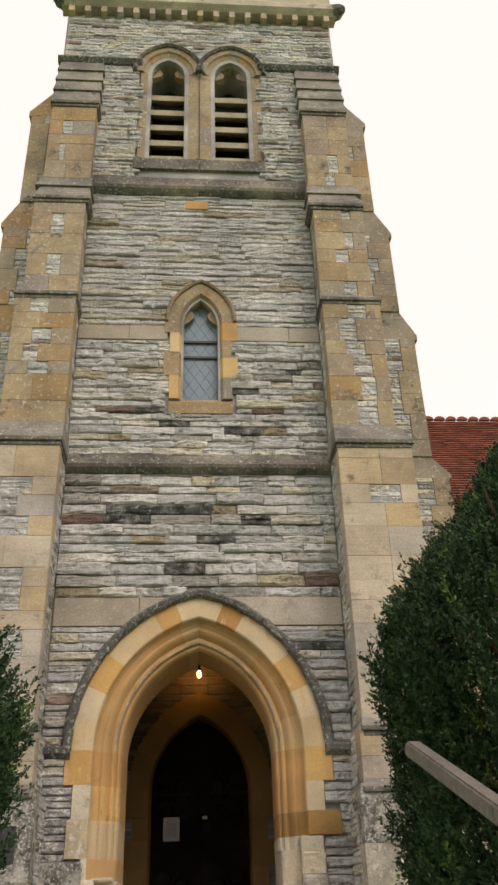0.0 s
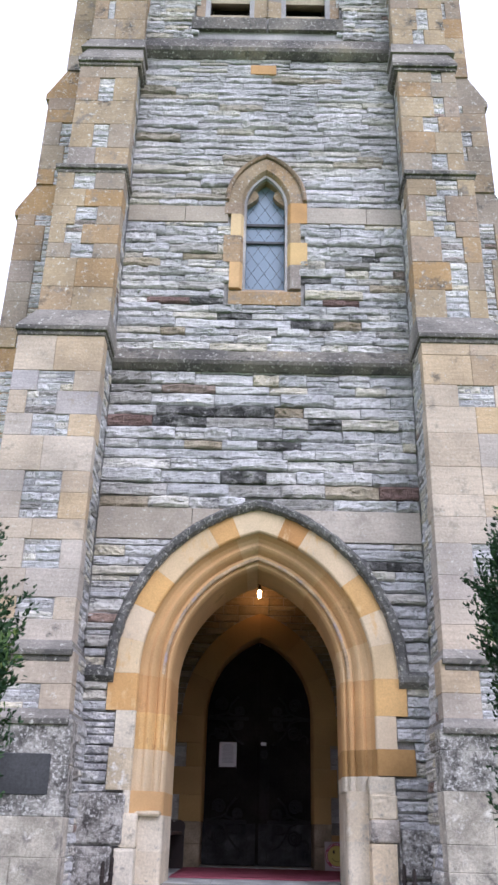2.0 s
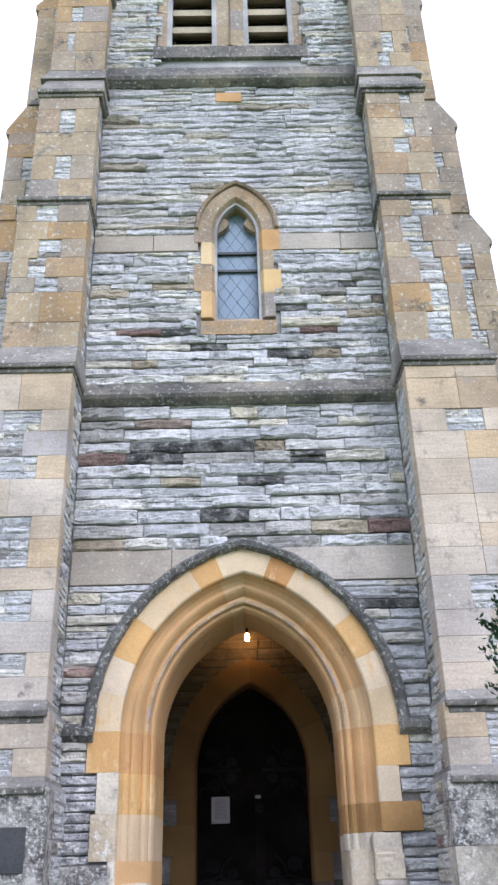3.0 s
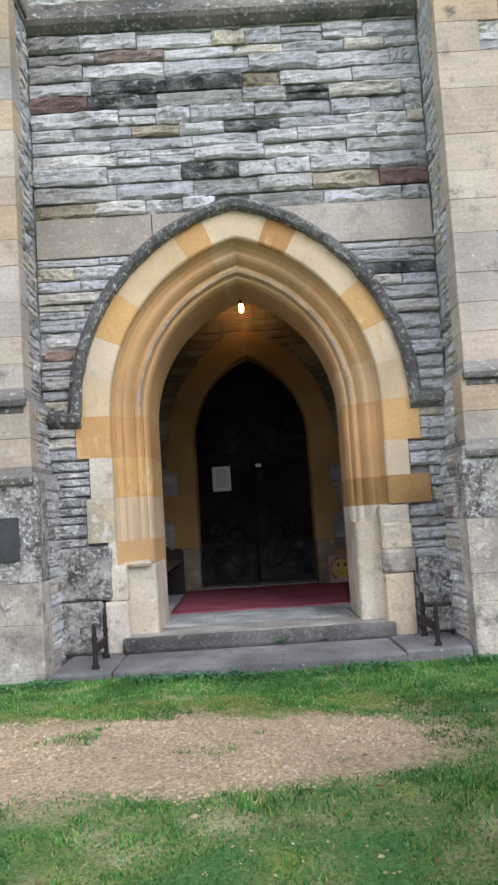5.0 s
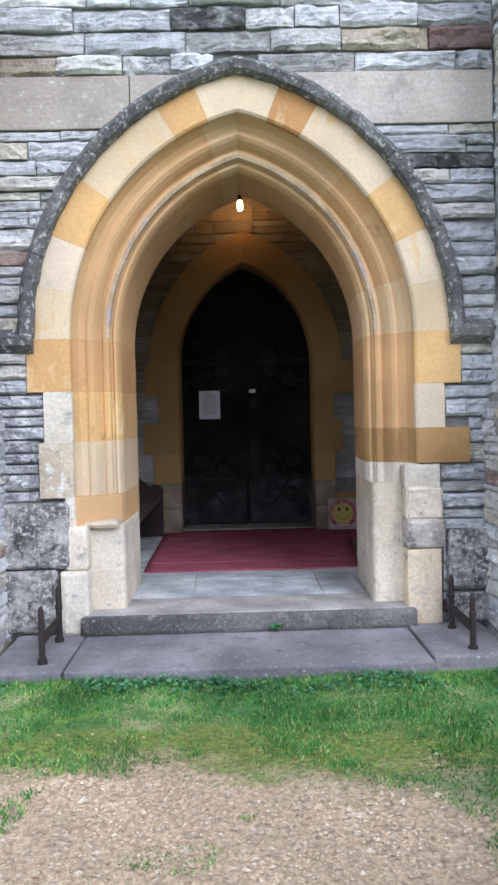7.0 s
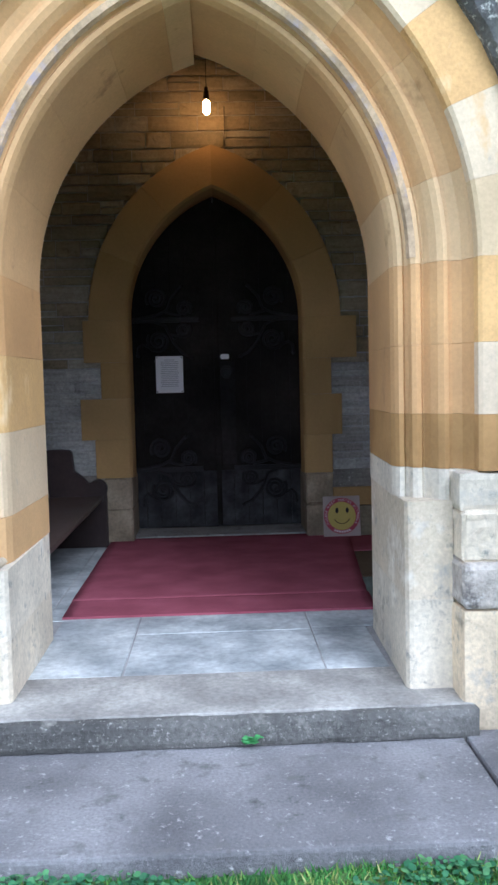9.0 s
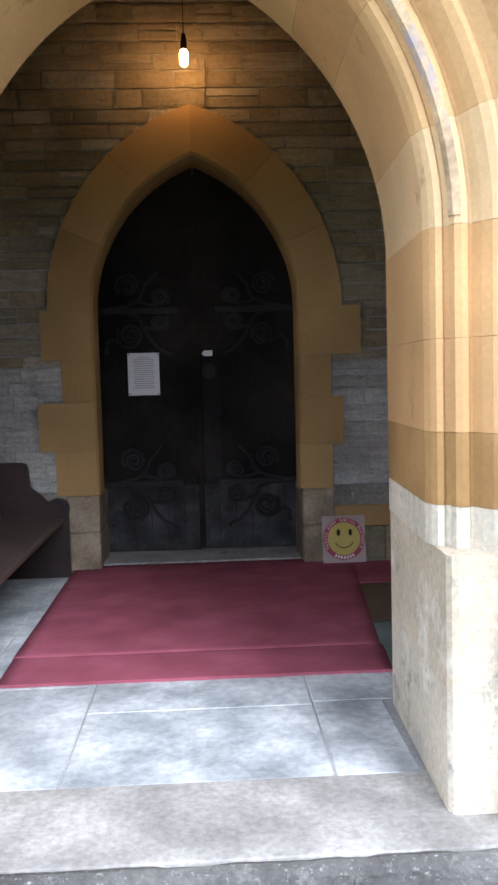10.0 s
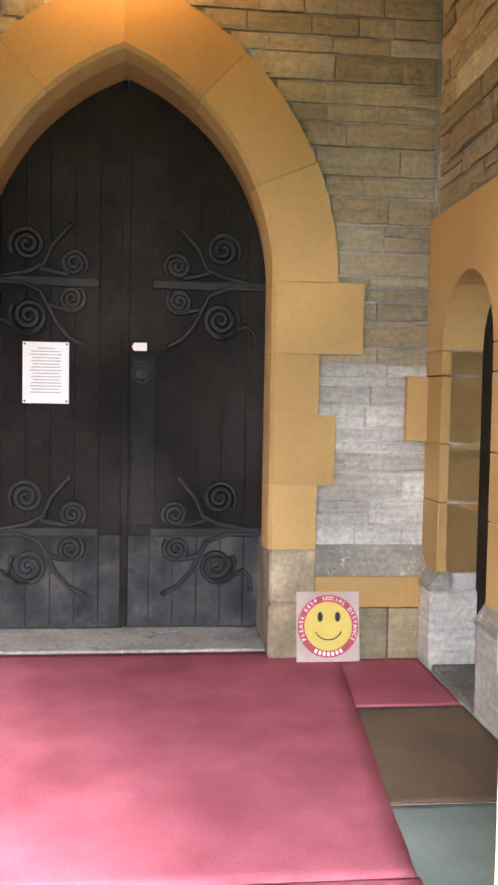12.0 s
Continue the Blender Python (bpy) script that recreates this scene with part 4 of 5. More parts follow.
    for z0, z1, xo in ((1.4, 5.3, 3.35), (5.62, 7.6, 3.16), (8.1, 9.62, 3.0), (10.15, 12.15, 2.82)):
        hs = cuts(z0, z1, 0.22, 0.42)
        for za, zb in zip(hs, hs[1:]):
            w = rng.choice((0.22, 0.36, 0.3))
            x0, x1 = sorted((s * (xo - w), s * (xo + 0.006)))
            block(x0, x1, 0.475, 0.8, za + 0.0006, zb - 0.0006, ochre_mat, side)
            rb = list(lay(rng, lambda z, h: [(2.3, xo - w)], za, zb, (0.06, 0.11), (0.12, 0.32)))
            rubble(side, rb, lambda u: (s * u, 0.49), 0, rubble_mat, rubble_far, rng, near=lambda u, z: False)

# ---- porch floor and steps ----
floor = tagged(part("floor", box(-1.62, 1.62, 1.0, 4.6, -0.4, -0.007), mortar_mat, None), "porch floor of blue-grey flagstones", "floor", kind="structure")
part("floor_bed", box(-0.9, 0.9, 0.35, 1.0, -0.4, -0.007), mortar_mat, floor)
fx = [(-1.6, -0.93), (-0.927, -0.395), (-0.39, 0.535), (0.54, 0.93), (0.933, 1.6)]
for i, (a, b) in enumerate(fx):
    y = 0.40 if 0 < i < 4 else 1.03
    while y < 3.75:
        d = min(rng.uniform(0.55, 0.95), 3.78 - y)
        if 3.78 - y - d < 0.25:
            d = 3.78 - y
        lim = (max(a, -0.83), min(b, 0.83)) if y < 1.0 else (a, b)
        block(lim[0] + 0.0015, lim[1] - 0.0015, y + 0.0015, y + d - 0.0015, -0.05, rng.uniform(-0.003, 0.0), flag_mat, floor, "flagstone", 0.003)
        y += d
doorstep = thing("step", "worn stone doorstep with a weathered riser, its shadow coloured in, under the archway", "step", kind="structure")
part("tread", box(-1.08, 1.08, -0.072, 0.40, -0.045, 0.0, 0.006, 2), tread_mat, doorstep)
# step front: weathered stone with its shadow painted into the dark colour
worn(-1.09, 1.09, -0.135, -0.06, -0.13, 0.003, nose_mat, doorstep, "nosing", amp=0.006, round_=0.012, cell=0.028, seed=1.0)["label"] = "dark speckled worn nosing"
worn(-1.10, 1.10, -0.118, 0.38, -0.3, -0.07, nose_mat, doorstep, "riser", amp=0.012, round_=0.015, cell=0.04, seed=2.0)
slab = thing("pavement", "cracked grey concrete slab before the doorstep", "slab", kind="structure")
for a, b in ((-1.5, -1.06), (-1.05, 1.02), (1.03, 1.5)):
    part("paving_slab", box(a, b, -0.87 + (0.06 if a > 1 else 0), 0.0, -0.34, -0.115 + (-0.01 if abs(a) > 1.03 else 0), 0.015), slab_mat, slab)
tagged(part("door_sill", box(-0.80, 0.95, 3.79, 4.22, -0.03, 0.025, 0.01), step_mat, None), "grey stone sill under the church door", "sill", kind="structure")

# ---- porch walls ----
DC, DSPRING, DARC = 0.073, 1.845, 0.426
inner_wall = tagged(arch_wall("wall_door", -1.62, 1.62, -0.3, 4.7, 3.76, 4.6, [(DC, 0.80, DARC, DSPRING, 0.0)], mortar_mat), "porch wall of coursed rubble round the church door", "wall", kind="structure")


def inner_spans(z, h):
    zz = z + h / 2
    if zz < DSPRING:
        w = 0.95
    else:
        w = math.sqrt(max((1.04 + DARC) ** 2 - (zz - DSPRING) ** 2, DARC ** 2)) - DARC
    if w > 0.03:
        return [(-1.6, DC - w - 0.01), (DC + w + 0.01, 1.6)]
    return [(-1.6, 1.6)]


ist = list(lay(rng, inner_spans, 0.55, 4.65, (0.08, 0.14), (0.15, 0.36)))
rubble(inner_wall, [q for q in ist if q[1] > 1.46], lambda u: (u, 3.745), 0, inner_mat, rubble_far, rng, proud=0.008, depth=0.022)
# stones up to 1.46 m get the paler colour that imitates daylight
rubble(inner_wall, [q for q in ist if q[1] <= 1.46], lambda u: (u, 3.745), 0, daylit_mat, rubble_far, rng, proud=0.012, depth=0.03)
for a, b in ((-1.6, -0.88), (1.02, 1.6)):
    ashlar_run(inner_wall, a, b, 3.66, 3.8, 0.0, 0.26, inner_mat, (0.25, 0.4))
    ashlar_run(inner_wall, a, b, 3.66, 3.8, 0.26, 0.42, inner_ashlar, (0.4, 0.7))
    part("plinth_slope", prism([(3.8, 0.42), (3.655, 0.42), (3.655, 0.44), (3.73, 0.56), (3.8, 0.56)], "x", a, b), slate_mat, inner_wall)

tan_plinth = material("dull_tan_plinth", [(0.3, (0.27, 0.215, 0.14)), (0.7, (0.36, 0.30, 0.21))], bump=0.3, stain_scale=4, spots=(((0.16, 0.14, 0.11), 0.25, 7.0),))
door_arch = thing("door_surround", "plain chamfered limestone arch round the church door", "archway", kind="structure")
DSEC = [(1.04, 3.70), (0.74, 3.70), (0.72, 3.72), (0.70, 3.82), (0.745, 3.90), (0.745, 4.2), (1.04, 4.2)]
DTOP = math.acos(DARC / (1.04 + DARC)) + 0.02
for s in (-1, 1):
    for a, b in ((0, 0.4), (0.4, 0.82), (0.82, DTOP)):
        voussoir(DSEC, DARC, DSPRING, a, b, s, inner_ashlar, door_arch, DC, 6, gap=0.001)
    for za, zb, wo in ((1.50, 1.845, 1.17 if s > 0 else 1.09), (1.20, 1.50, 0.955), (0.86, 1.20, 1.04 if s > 0 else 1.13), (0.54, 0.86, 0.955 if s > 0 else 1.02)):
        sec = [(wo if w > 1 else w, y) for w, y in DSEC]
        voussoir(sec, DARC, DSPRING, za - DSPRING, zb - DSPRING, s, inner_ashlar, door_arch, DC, name="jamb_block", gap=0.001)
    for za, zb in ((0.0, 0.28), (0.28, 0.54)):
        x0, x1 = sorted((DC + s * 0.725, DC + s * 0.955))
        block(x0, x1, 3.67, 4.2, za, zb, tan_plinth, door_arch, "plinth_block", 0.01)

for nm, s in (("wall_porch_west", -1), ("wall_porch_east", 1)):
    w = tagged(part(nm, box(*sorted((s * 1.62, s * 1.87)), 1.0, 3.76 if s < 0 else 2.88, -0.3, 4.7), mortar_mat, None), "rubble side wall inside the porch", "wall", kind="structure")
    if s > 0:
        part("wall_pier", box(1.62, 1.87, 3.50, 4.6, -0.3, 4.7), mortar_mat, w)
        part("wall_over_door", box(1.62, 1.87, 2.88, 3.50, 2.15, 4.7), mortar_mat, w)
    gap = (lambda z, h: [(1.0, 3.72)]) if s < 0 else (lambda z, h: [(1.0, 2.6)] if z < 2.1 else [(1.0, 3.72)])
    st = list(lay(rng, gap, 0.0, 4.65, (0.09, 0.17), (0.2, 0.5)))
    rubble(w, st, lambda u: (s * 1.61, u), -90 * s, inner_mat, rubble_far, rng, proud=0.02, depth=0.05)


# ---- church door ----
door = thing("church_door", "pair of dark oak plank doors with scrolled iron hinges, shut", "door")
PL = 6
DW = 0.775


def leaf_top(d):
    return DSPRING - 0.02 + math.sqrt(max((DW + DARC) ** 2 - (d + DARC) ** 2, 0))


for s in (-1, 1):
    leaf = part("door_leaf", prism([(DC + s * 0.006, 0.03 if s > 0 else 0.02)] + [(DC + s * DW, 0.03)] + [(DC + s * DW * (1 - k / 12), leaf_top(DW * (1 - k / 12))) for k in range(12)] + [(DC + s * 0.006, leaf_top(0.006))], "y", 4.2, 4.26), door_mat, door)
    for k in range(PL):
        a, b = 0.008 + (DW - 0.008) * k / PL, 0.008 + (DW - 0.008) * (k + 1) / PL - 0.0035
        x = [a + (b - a) * q / 3 for q in range(4)]
        part("plank", prism([(DC + s * x[0], 0.534), (DC + s * x[-1], 0.534)] + [(DC + s * q, leaf_top(q) - 0.004) for q in x[::-1]], "y", 4.185 - 0.004 * (k % 2), 4.203, 0.004), door_mat, leaf)
        part("lower_plank", box(*sorted((DC + s * x[0], DC + s * x[-1])), 4.185 - 0.004 * (k % 2), 4.203, 0.035, 0.532, 0.003), scuff_mat, leaf, "scuffed grey lower board")
    if s > 0:
        part("meeting_bead", box(DC - 0.022, DC + 0.022, 4.168, 4.19, 0.04, 2.88, 0.006), door_mat, leaf)

    def spiral(cx, cz, r, turns, start, way, end=None):
        pts = []
        n = int(turns * 14)
        for q in range(n + 1):
            a = start + way * math.tau * turns * q / n
            rr = r * (1 - 0.86 * q / n)
            pts.append((DC + s * (cx + rr * math.cos(a)), 4.165, cz + rr * math.sin(a)))
        return pts

    for zz in (0.0, 1.32):
        hinge = part("strap_hinge", box(*sorted((DC + s * (DW - 0.01), DC + s * 0.14)), 4.16, 4.186, 0.53 + zz, 0.575 + zz, 0.006), iron_mat, door)
        # two scrolls below the strap, two above, a tail with a knob
        for cx, cz, r, turns, st, way in ((0.50, 0.37, 0.10, 2.5, 0.6, -1), (0.28, 0.465, 0.07, 2.3, 2.4, 1), (0.51, 0.74, 0.092, 2.4, -0.6, 1), (0.27, 0.65, 0.07, 2.3, -2.4, -1)):
            part("scroll", tube(spiral(cx, cz + zz, r, turns, st, way), 0.014, 6), iron_mat, hinge)
        for p in ([(0.70, 0.54), (0.55, 0.545), (0.44, 0.50), (0.40, 0.42), (0.36, 0.34), (0.29, 0.26), (0.22, 0.225)], [(0.585, 0.37), (0.60, 0.34), (0.56, 0.29), (0.49, 0.285)],
                  [(0.57, 0.31), (0.64, 0.345), (0.68, 0.31), (0.685, 0.25)], [(0.40, 0.43), (0.35, 0.415), (0.30, 0.405), (0.25, 0.42)],
                  [(0.68, 0.565), (0.50, 0.60), (0.42, 0.64), (0.38, 0.74), (0.30, 0.83)], [(0.44, 0.62), (0.37, 0.60), (0.30, 0.59)]):
            part("scroll", tube([(DC + s * x, 4.165, z + zz) for x, z in p], 0.014, 6), iron_mat, hinge)
        for x, z in ((0.215, 0.222), (0.685, 0.245), (0.29, 0.84)):
            bm = bmesh.new()
            bmesh.ops.create_uvsphere(bm, u_segments=8, v_segments=6, radius=0.018)
            bmesh.ops.translate(bm, vec=(DC + s * x, 4.165, z + zz), verts=bm.verts)
            part("knob", bm, iron_mat, hinge)
ring = part("ring_handle", tube([(0.16 + 0.045 * math.sin(math.tau * k / 20), 4.15, 1.40 + 0.045 * math.cos(math.tau * k / 20)) for k in range(21)], 0.009, 6), iron_mat, door, "black iron ring handle")
part("back_plate", prism([(0.16 + 0.05 * math.cos(math.tau * k / 12), 1.42 + 0.05 * math.sin(math.tau * k / 12)) for k in range(12)], "y", 4.165, 4.185), iron_mat, ring)
part("lock_board", box(0.105, 0.235, 4.176, 4.19, 0.59, 1.50, 0.004), worn_mat, door, "worn grey lock board")

notice = thing("paper_notice", "printed white paper notice pinned on the dark door", "notice")
part("sheet", box(-0.461, -0.222, 4.174, 4.177, 1.234, 1.556), paper_mat, notice)
for k in range(15):
    wl_ = 0.17 if k else 0.11
    wl_ *= 0.8 + 0.2 * ((k * 7) % 5) / 5
    part("print_line", box(-0.34 - wl_ / 2, -0.34 + wl_ / 2, 4.172, 4.1741, 1.52 - k * 0.0165, 1.526 - k * 0.0165), ink_mat, notice)
for x, z in ((-0.45, 1.545), (-0.233, 1.545), (-0.45, 1.245), (-0.233, 1.245)):
    part("pin", box(x - 0.005, x + 0.005, 4.169, 4.175, z - 0.005, z + 0.005, 0.002), iron_mat, notice)
tag = thing("door_label", "small white label stuck above the door handle", "label")
part("plate", prism([(0.105, 1.54), (0.12, 1.563), (0.185, 1.563), (0.185, 1.52), (0.12, 1.52)], "y", 4.160, 4.166), paper_mat, tag)

# ---- lamp ----
lamp = thing("pendant_lamp", "bare warm bulb on a dark hanging flex", "lamp")
bm = bmesh.new()
bmesh.ops.create_uvsphere(bm, u_segments=16, v_segments=14, radius=1)
for v in bm.verts:
    flat_r = math.hypot(v.co.x, v.co.y)
    k = (1 - abs(v.co.z) ** 4) ** 0.5 / flat_r if flat_r > 1e-4 else 1
    v.co = (0.05 + 0.028 * v.co.x * k, 3.45 + 0.028 * v.co.y * k, 3.465 + 0.058 * v.co.z)
for f in bm.faces:
    f.smooth = True
part("bulb", bm, bulb_mat, lamp, "glowing warm white bulb")
part("lampholder", tube([(0.05, 3.45, 3.52), (0.05, 3.45, 3.56), (0.05, 3.45, 3.62)], [0.022, 0.022, 0.012], 10), rust_mat, lamp)
part("flex", tube([(0.05, 3.45, 3.61), (0.05, 3.45, 4.1), (0.05, 3.45, 4.7)], 0.003, 6), iron_mat, lamp)
# a crack or joint line in the wall, modelled as a thin dark tube
wall_crack = thing("cable", "thin dark strip standing for a crack or joint line in the porch wall", "cable")
part("run", tube([(0.19, 3.715, 3.20), (0.19, 3.712, 3.4), (0.19, 3.712, 3.55)], 0.0035, 6), iron_mat, wall_crack)

# ---- carpet and mats ----
def soft_sheet(x0, x1, y0, y1, z, thick, wave, seed, slant=0.0):
    bm = bmesh.new()
    nx, ny = 24, 30
    g = {}
    for j in range(ny + 1):
        for i in range(nx + 1):
            x, y = x0 + (x1 + slant * j / ny - x0) * i / nx, y0 + (y1 - y0) * j / ny
            h = wave * max(0, noise.noise((x * 2, y * 3, seed)))
            edge = 0.006 * noise.noise((x * 5, y * 5, seed + 3))
            g[i, j] = bm.verts.new((x + (edge if i in (0, nx) else 0), y + (edge if j in (0, ny) else 0), z + thick + h))
    for j in range(ny):
        for i in range(nx):
            f = bm.faces.new((g[i, j], g[i + 1, j], g[i + 1, j + 1], g[i, j + 1]))
            f.smooth = True
    rim = [(i, 0) for i in range(nx)] + [(nx, j) for j in range(ny)] + [(i, ny) for i in range(nx, 0, -1)] + [(0, j) for j in range(ny, 0, -1)]
    low = [bm.verts.new((g[k].co.x, g[k].co.y, z)) for k in rim]
    for q in range(len(rim)):
        w = (q + 1) % len(rim)
        bm.faces.new((g[rim[q]], low[q], low[w], g[rim[w]]))
    return bm


carpet = thing("carpet", "faded red carpet laid on the porch flagstones", "carpet")
part("carpet_strip", soft_sheet(-0.845, 0.96, 1.735, 3.785, 0.0, 0.011, 0.002, 1.0, 0.20), carpet_mat, carpet)
part("carpet_end", soft_sheet(-0.838, 0.95, 1.37, 1.742, 0.0, 0.0115, 0.003, 2.0, 0.02), carpet_mat, carpet)
part("carpet_wing", soft_sheet(1.0, 1.54, 3.02, 3.65, 0.0, 0.008, 0.002, 3.0), carpet_mat, carpet)
tagged(part("door_mat", soft_sheet(0.98, 1.54, 2.17, 3.0, 0.0, 0.007, 0.002, 4.0), mat_brown, None), "brown coir mat beside the red carpet", "mat")
tagged(part("rubber_mat", soft_sheet(0.94, 1.54, 1.3, 2.15, 0.0, 0.006, 0.002, 5.0), mat_green, None), "grey-green rubber mat beside the red carpet", "mat")

# ---- smiling sign ----
sign = new("smile_sign")
sign.matrix_basis = pose(1.085, 3.60, 0.012, -9, 0, 0)
tagged(sign, "square sign with a yellow smiling face in a red ring", "sign")


def disc(r, y0, y1, cx=0.0, cz=0.17, sx=1.0, sz=1.0, n=40):
    return prism([(cx + sx * r * math.cos(math.tau * k / n), cz + sz * r * math.sin(math.tau * k / n)) for k in range(n)], "y", y0, y1)


board_mat = material("pinkish_card", [(0.3, (0.46, 0.38, 0.35)), (0.7, (0.54, 0.45, 0.42))], bump=0.03, tone=0.05)
part("board", box(-0.155, 0.155, 0.0, 0.008, 0.0, 0.335, 0.003), board_mat, sign)
part("ring", disc(0.150, -0.003, 0.001), red_mat, sign)
part("face", disc(0.117, -0.006, -0.002), yellow_mat, sign)
for x in (-0.040, 0.046):
    part("eye", disc(0.024, -0.009, -0.005, x, 0.215, 0.55, 1.0, 16), black_mat, sign)
part("mouth", tube([(0.068 * math.sin(a), -0.007, 0.167 - 0.062 * math.cos(a)) for a in (-1.2 + 2.4 * k / 14 for k in range(15))], 0.003, 5), black_mat, sign)


def lettering(text, r, mid, spread_, size, mat, parent, flip=False):
    for k, ch in enumerate(text):
        if ch == " ":
            continue
        a = mid + spread_ * (0.5 - k / (len(text) - 1)) * (-1 if flip else 1)
        cu = bpy.data.curves.new("letter", "FONT")
        cu.body, cu.size, cu.align_x, cu.align_y, cu.extrude = ch, size, "CENTER", "CENTER", 0.0006
        tmp = bpy.data.objects.new("letter", cu)
        scene.collection.objects.link(tmp)
        bpy.context.view_layer.update()
        me = bpy.data.meshes.new_from_object(tmp.evaluated_get(bpy.context.evaluated_depsgraph_get()))
        bpy.data.objects.remove(tmp)
        me.materials.clear()
        me.materials.append(mat)
        ob = new("letter", me)
        ob.parent = parent
        turn = a - math.pi / 2 + (math.pi if flip else 0)
        ob.matrix_basis = Matrix.Translation((r * math.cos(a), -0.0045, 0.17 + r * math.sin(a))) @ Matrix.Rotation(-turn, 4, "Y") @ Matrix.Rotation(math.pi / 2, 4, "X")


lettering("PLEASE KEEP SOCIAL DISTANCE", 0.133, math.pi / 2, 4.1, 0.026, paper_mat, sign)
for k in range(7):
    a = -math.pi / 2 + (k - 3) * 0.16
    part("print_bar", box(-0.006, 0.006, -0.0045, -0.002, -0.009, 0.009), paper_mat, sign).matrix_basis = Matrix.Translation((0.133 * math.cos(a), 0, 0.17 + 0.133 * math.sin(a))) @ Matrix.Rotation(-(a + math.pi / 2), 4, "Y")

# ---- pew ----
pew = thing("pew", "dark wooden church pew with scrolled ends against the porch wall", "pew")


def pew_end(y0, y1):
    o = [(-1.52, 0.0), (-0.845, 0.0), (-0.845, 0.40)]
    for k in range(9):
        a = -0.5 + 2.7 * k / 8
        o.append((-0.915 + 0.078 * math.cos(a), 0.475 + 0.078 * math.sin(a)))
    o += [(-0.985, 0.525), (-1.03, 0.575), (-1.075, 0.61), (-1.10, 0.63), (-1.105, 0.70), (-1.11, 0.775), (-1.13, 0.80), (-1.2, 0.805), (-1.30, 0.805), (-1.36, 0.78), (-1.52, 0.76)]
    return prism(o, "y", y0, y1, 0.006)


part("end_panel", pew_end(3.50, 3.56), pew_mat, pew)
part("end_panel", pew_end(1.06, 1.12), pew_mat, pew)
part("seat", box(-1.36, -0.87, 1.11, 3.51, 0.385, 0.42, 0.012, 3), seat_mat, pew, "worn dull brown seat board")
part("backrest", prism([(-1.36, 0.42), (-1.30, 0.42), (-1.38, 0.80), (-1.43, 0.80)], "y", 1.11, 3.51, 0.006), pew_mat, pew)
part("top_rail", prism([(-1.46, 0.79), (-1.355, 0.79), (-1.35, 0.82), (-1.46, 0.82)], "y", 1.11, 3.51, 0.006), seat_mat, pew)
part("bearer", box(-1.33, -1.29, 1.11, 3.51, 0.28, 0.385, 0.004), pew_mat, pew)

# ---- stair doorway in the porch side wall ----
stair = thing("door_2", "narrow stair doorway with orange stone jambs and a dark plank door", "door", kind="structure")
for z0, z1, near_y, wide in ((0.46, 0.80, 2.62, 0), (0.80, 1.08, 2.70, 0), (1.08, 1.40, 2.58, 0.13), (1.40, 1.52, 2.68, 0)):
    block(1.575, 1.86, 3.50, 3.735, z0 + 0.002, z1 - 0.002, inner_ashlar, stair, "jamb_block", 0.003)
    if wide:
        block(1.60 - wide, 1.60, 3.705, 3.79, z0 + 0.002, z1 - 0.002, inner_ashlar, stair, "jamb_block", 0.003)
    block(1.575, 1.86, near_y, 2.88, z0 + 0.002, z1 - 0.002, inner_ashlar, stair, "jamb_block", 0.003)
for y0, y1 in ((3.48, 3.70), (1.9, 2.90)):
    block(1.545, 1.86, y0, y1, 0.0, 0.38, daylit_mat, stair, "plinth_block", 0.01)
    part("plinth_slope", prism([(1.64, 0.38), (1.54, 0.38), (1.54, 0.40), (1.585, 0.47), (1.64, 0.47)], "y", y0, y1), slate_mat, stair)
arcs = [(3.19 + 0.31 * math.cos(math.pi * k / 12), 1.52 + 0.33 * math.sin(math.pi * k / 12)) for k in range(13)]
part("head_stone", prism([(3.735, 2.17), (3.735, 1.522), (3.50, 1.522)] + arcs[1:-1] + [(2.88, 1.522), (2.60, 1.522), (2.60, 2.17)], "x", 1.575, 1.86), inner_ashlar, stair)
part("plank_door", box(1.772, 1.82, 2.84, 3.52, 0.0, 2.1), door_mat, stair)
part("threshold", box(1.56, 1.86, 2.89, 3.49, -0.03, 0.03, 0.01), nose_mat, stair)

# ---- iron boot scrapers ----
def scraper(x, y):
    sc = thing("boot_scraper", "rusty black iron boot scraper set in the stone slab", "boot scraper", "boot scrapers by the step")
    sc.matrix_basis = pose(x, y, -0.125, 0, 0, 0)
    for dy, h in ((-0.24, 0.33), (0.24, 0.35)):
        post = part("post", tube([(0, dy, 0), (0, dy, 0.03), (0, dy, 0.031), (0, dy, h * 0.93), (0, dy, h)], [0.03, 0.028, 0.019, 0.017, 0.008], 8, up=(0, 1, 0.01)), rust_mat, sc)
        part("collar", tube([(0, dy, 0.20), (0, dy, 0.205), (0, dy, 0.225), (0, dy, 0.23)], [0.017, 0.023, 0.023, 0.017], 8, up=(0, 1, 0.01)), rust_mat, post)
    part("blade", box(-0.005, 0.005, -0.24, 0.24, 0.10, 0.17, 0.002), rust_mat, sc)


scraper(1.285, -0.44)
scraper(-1.20, -0.46)

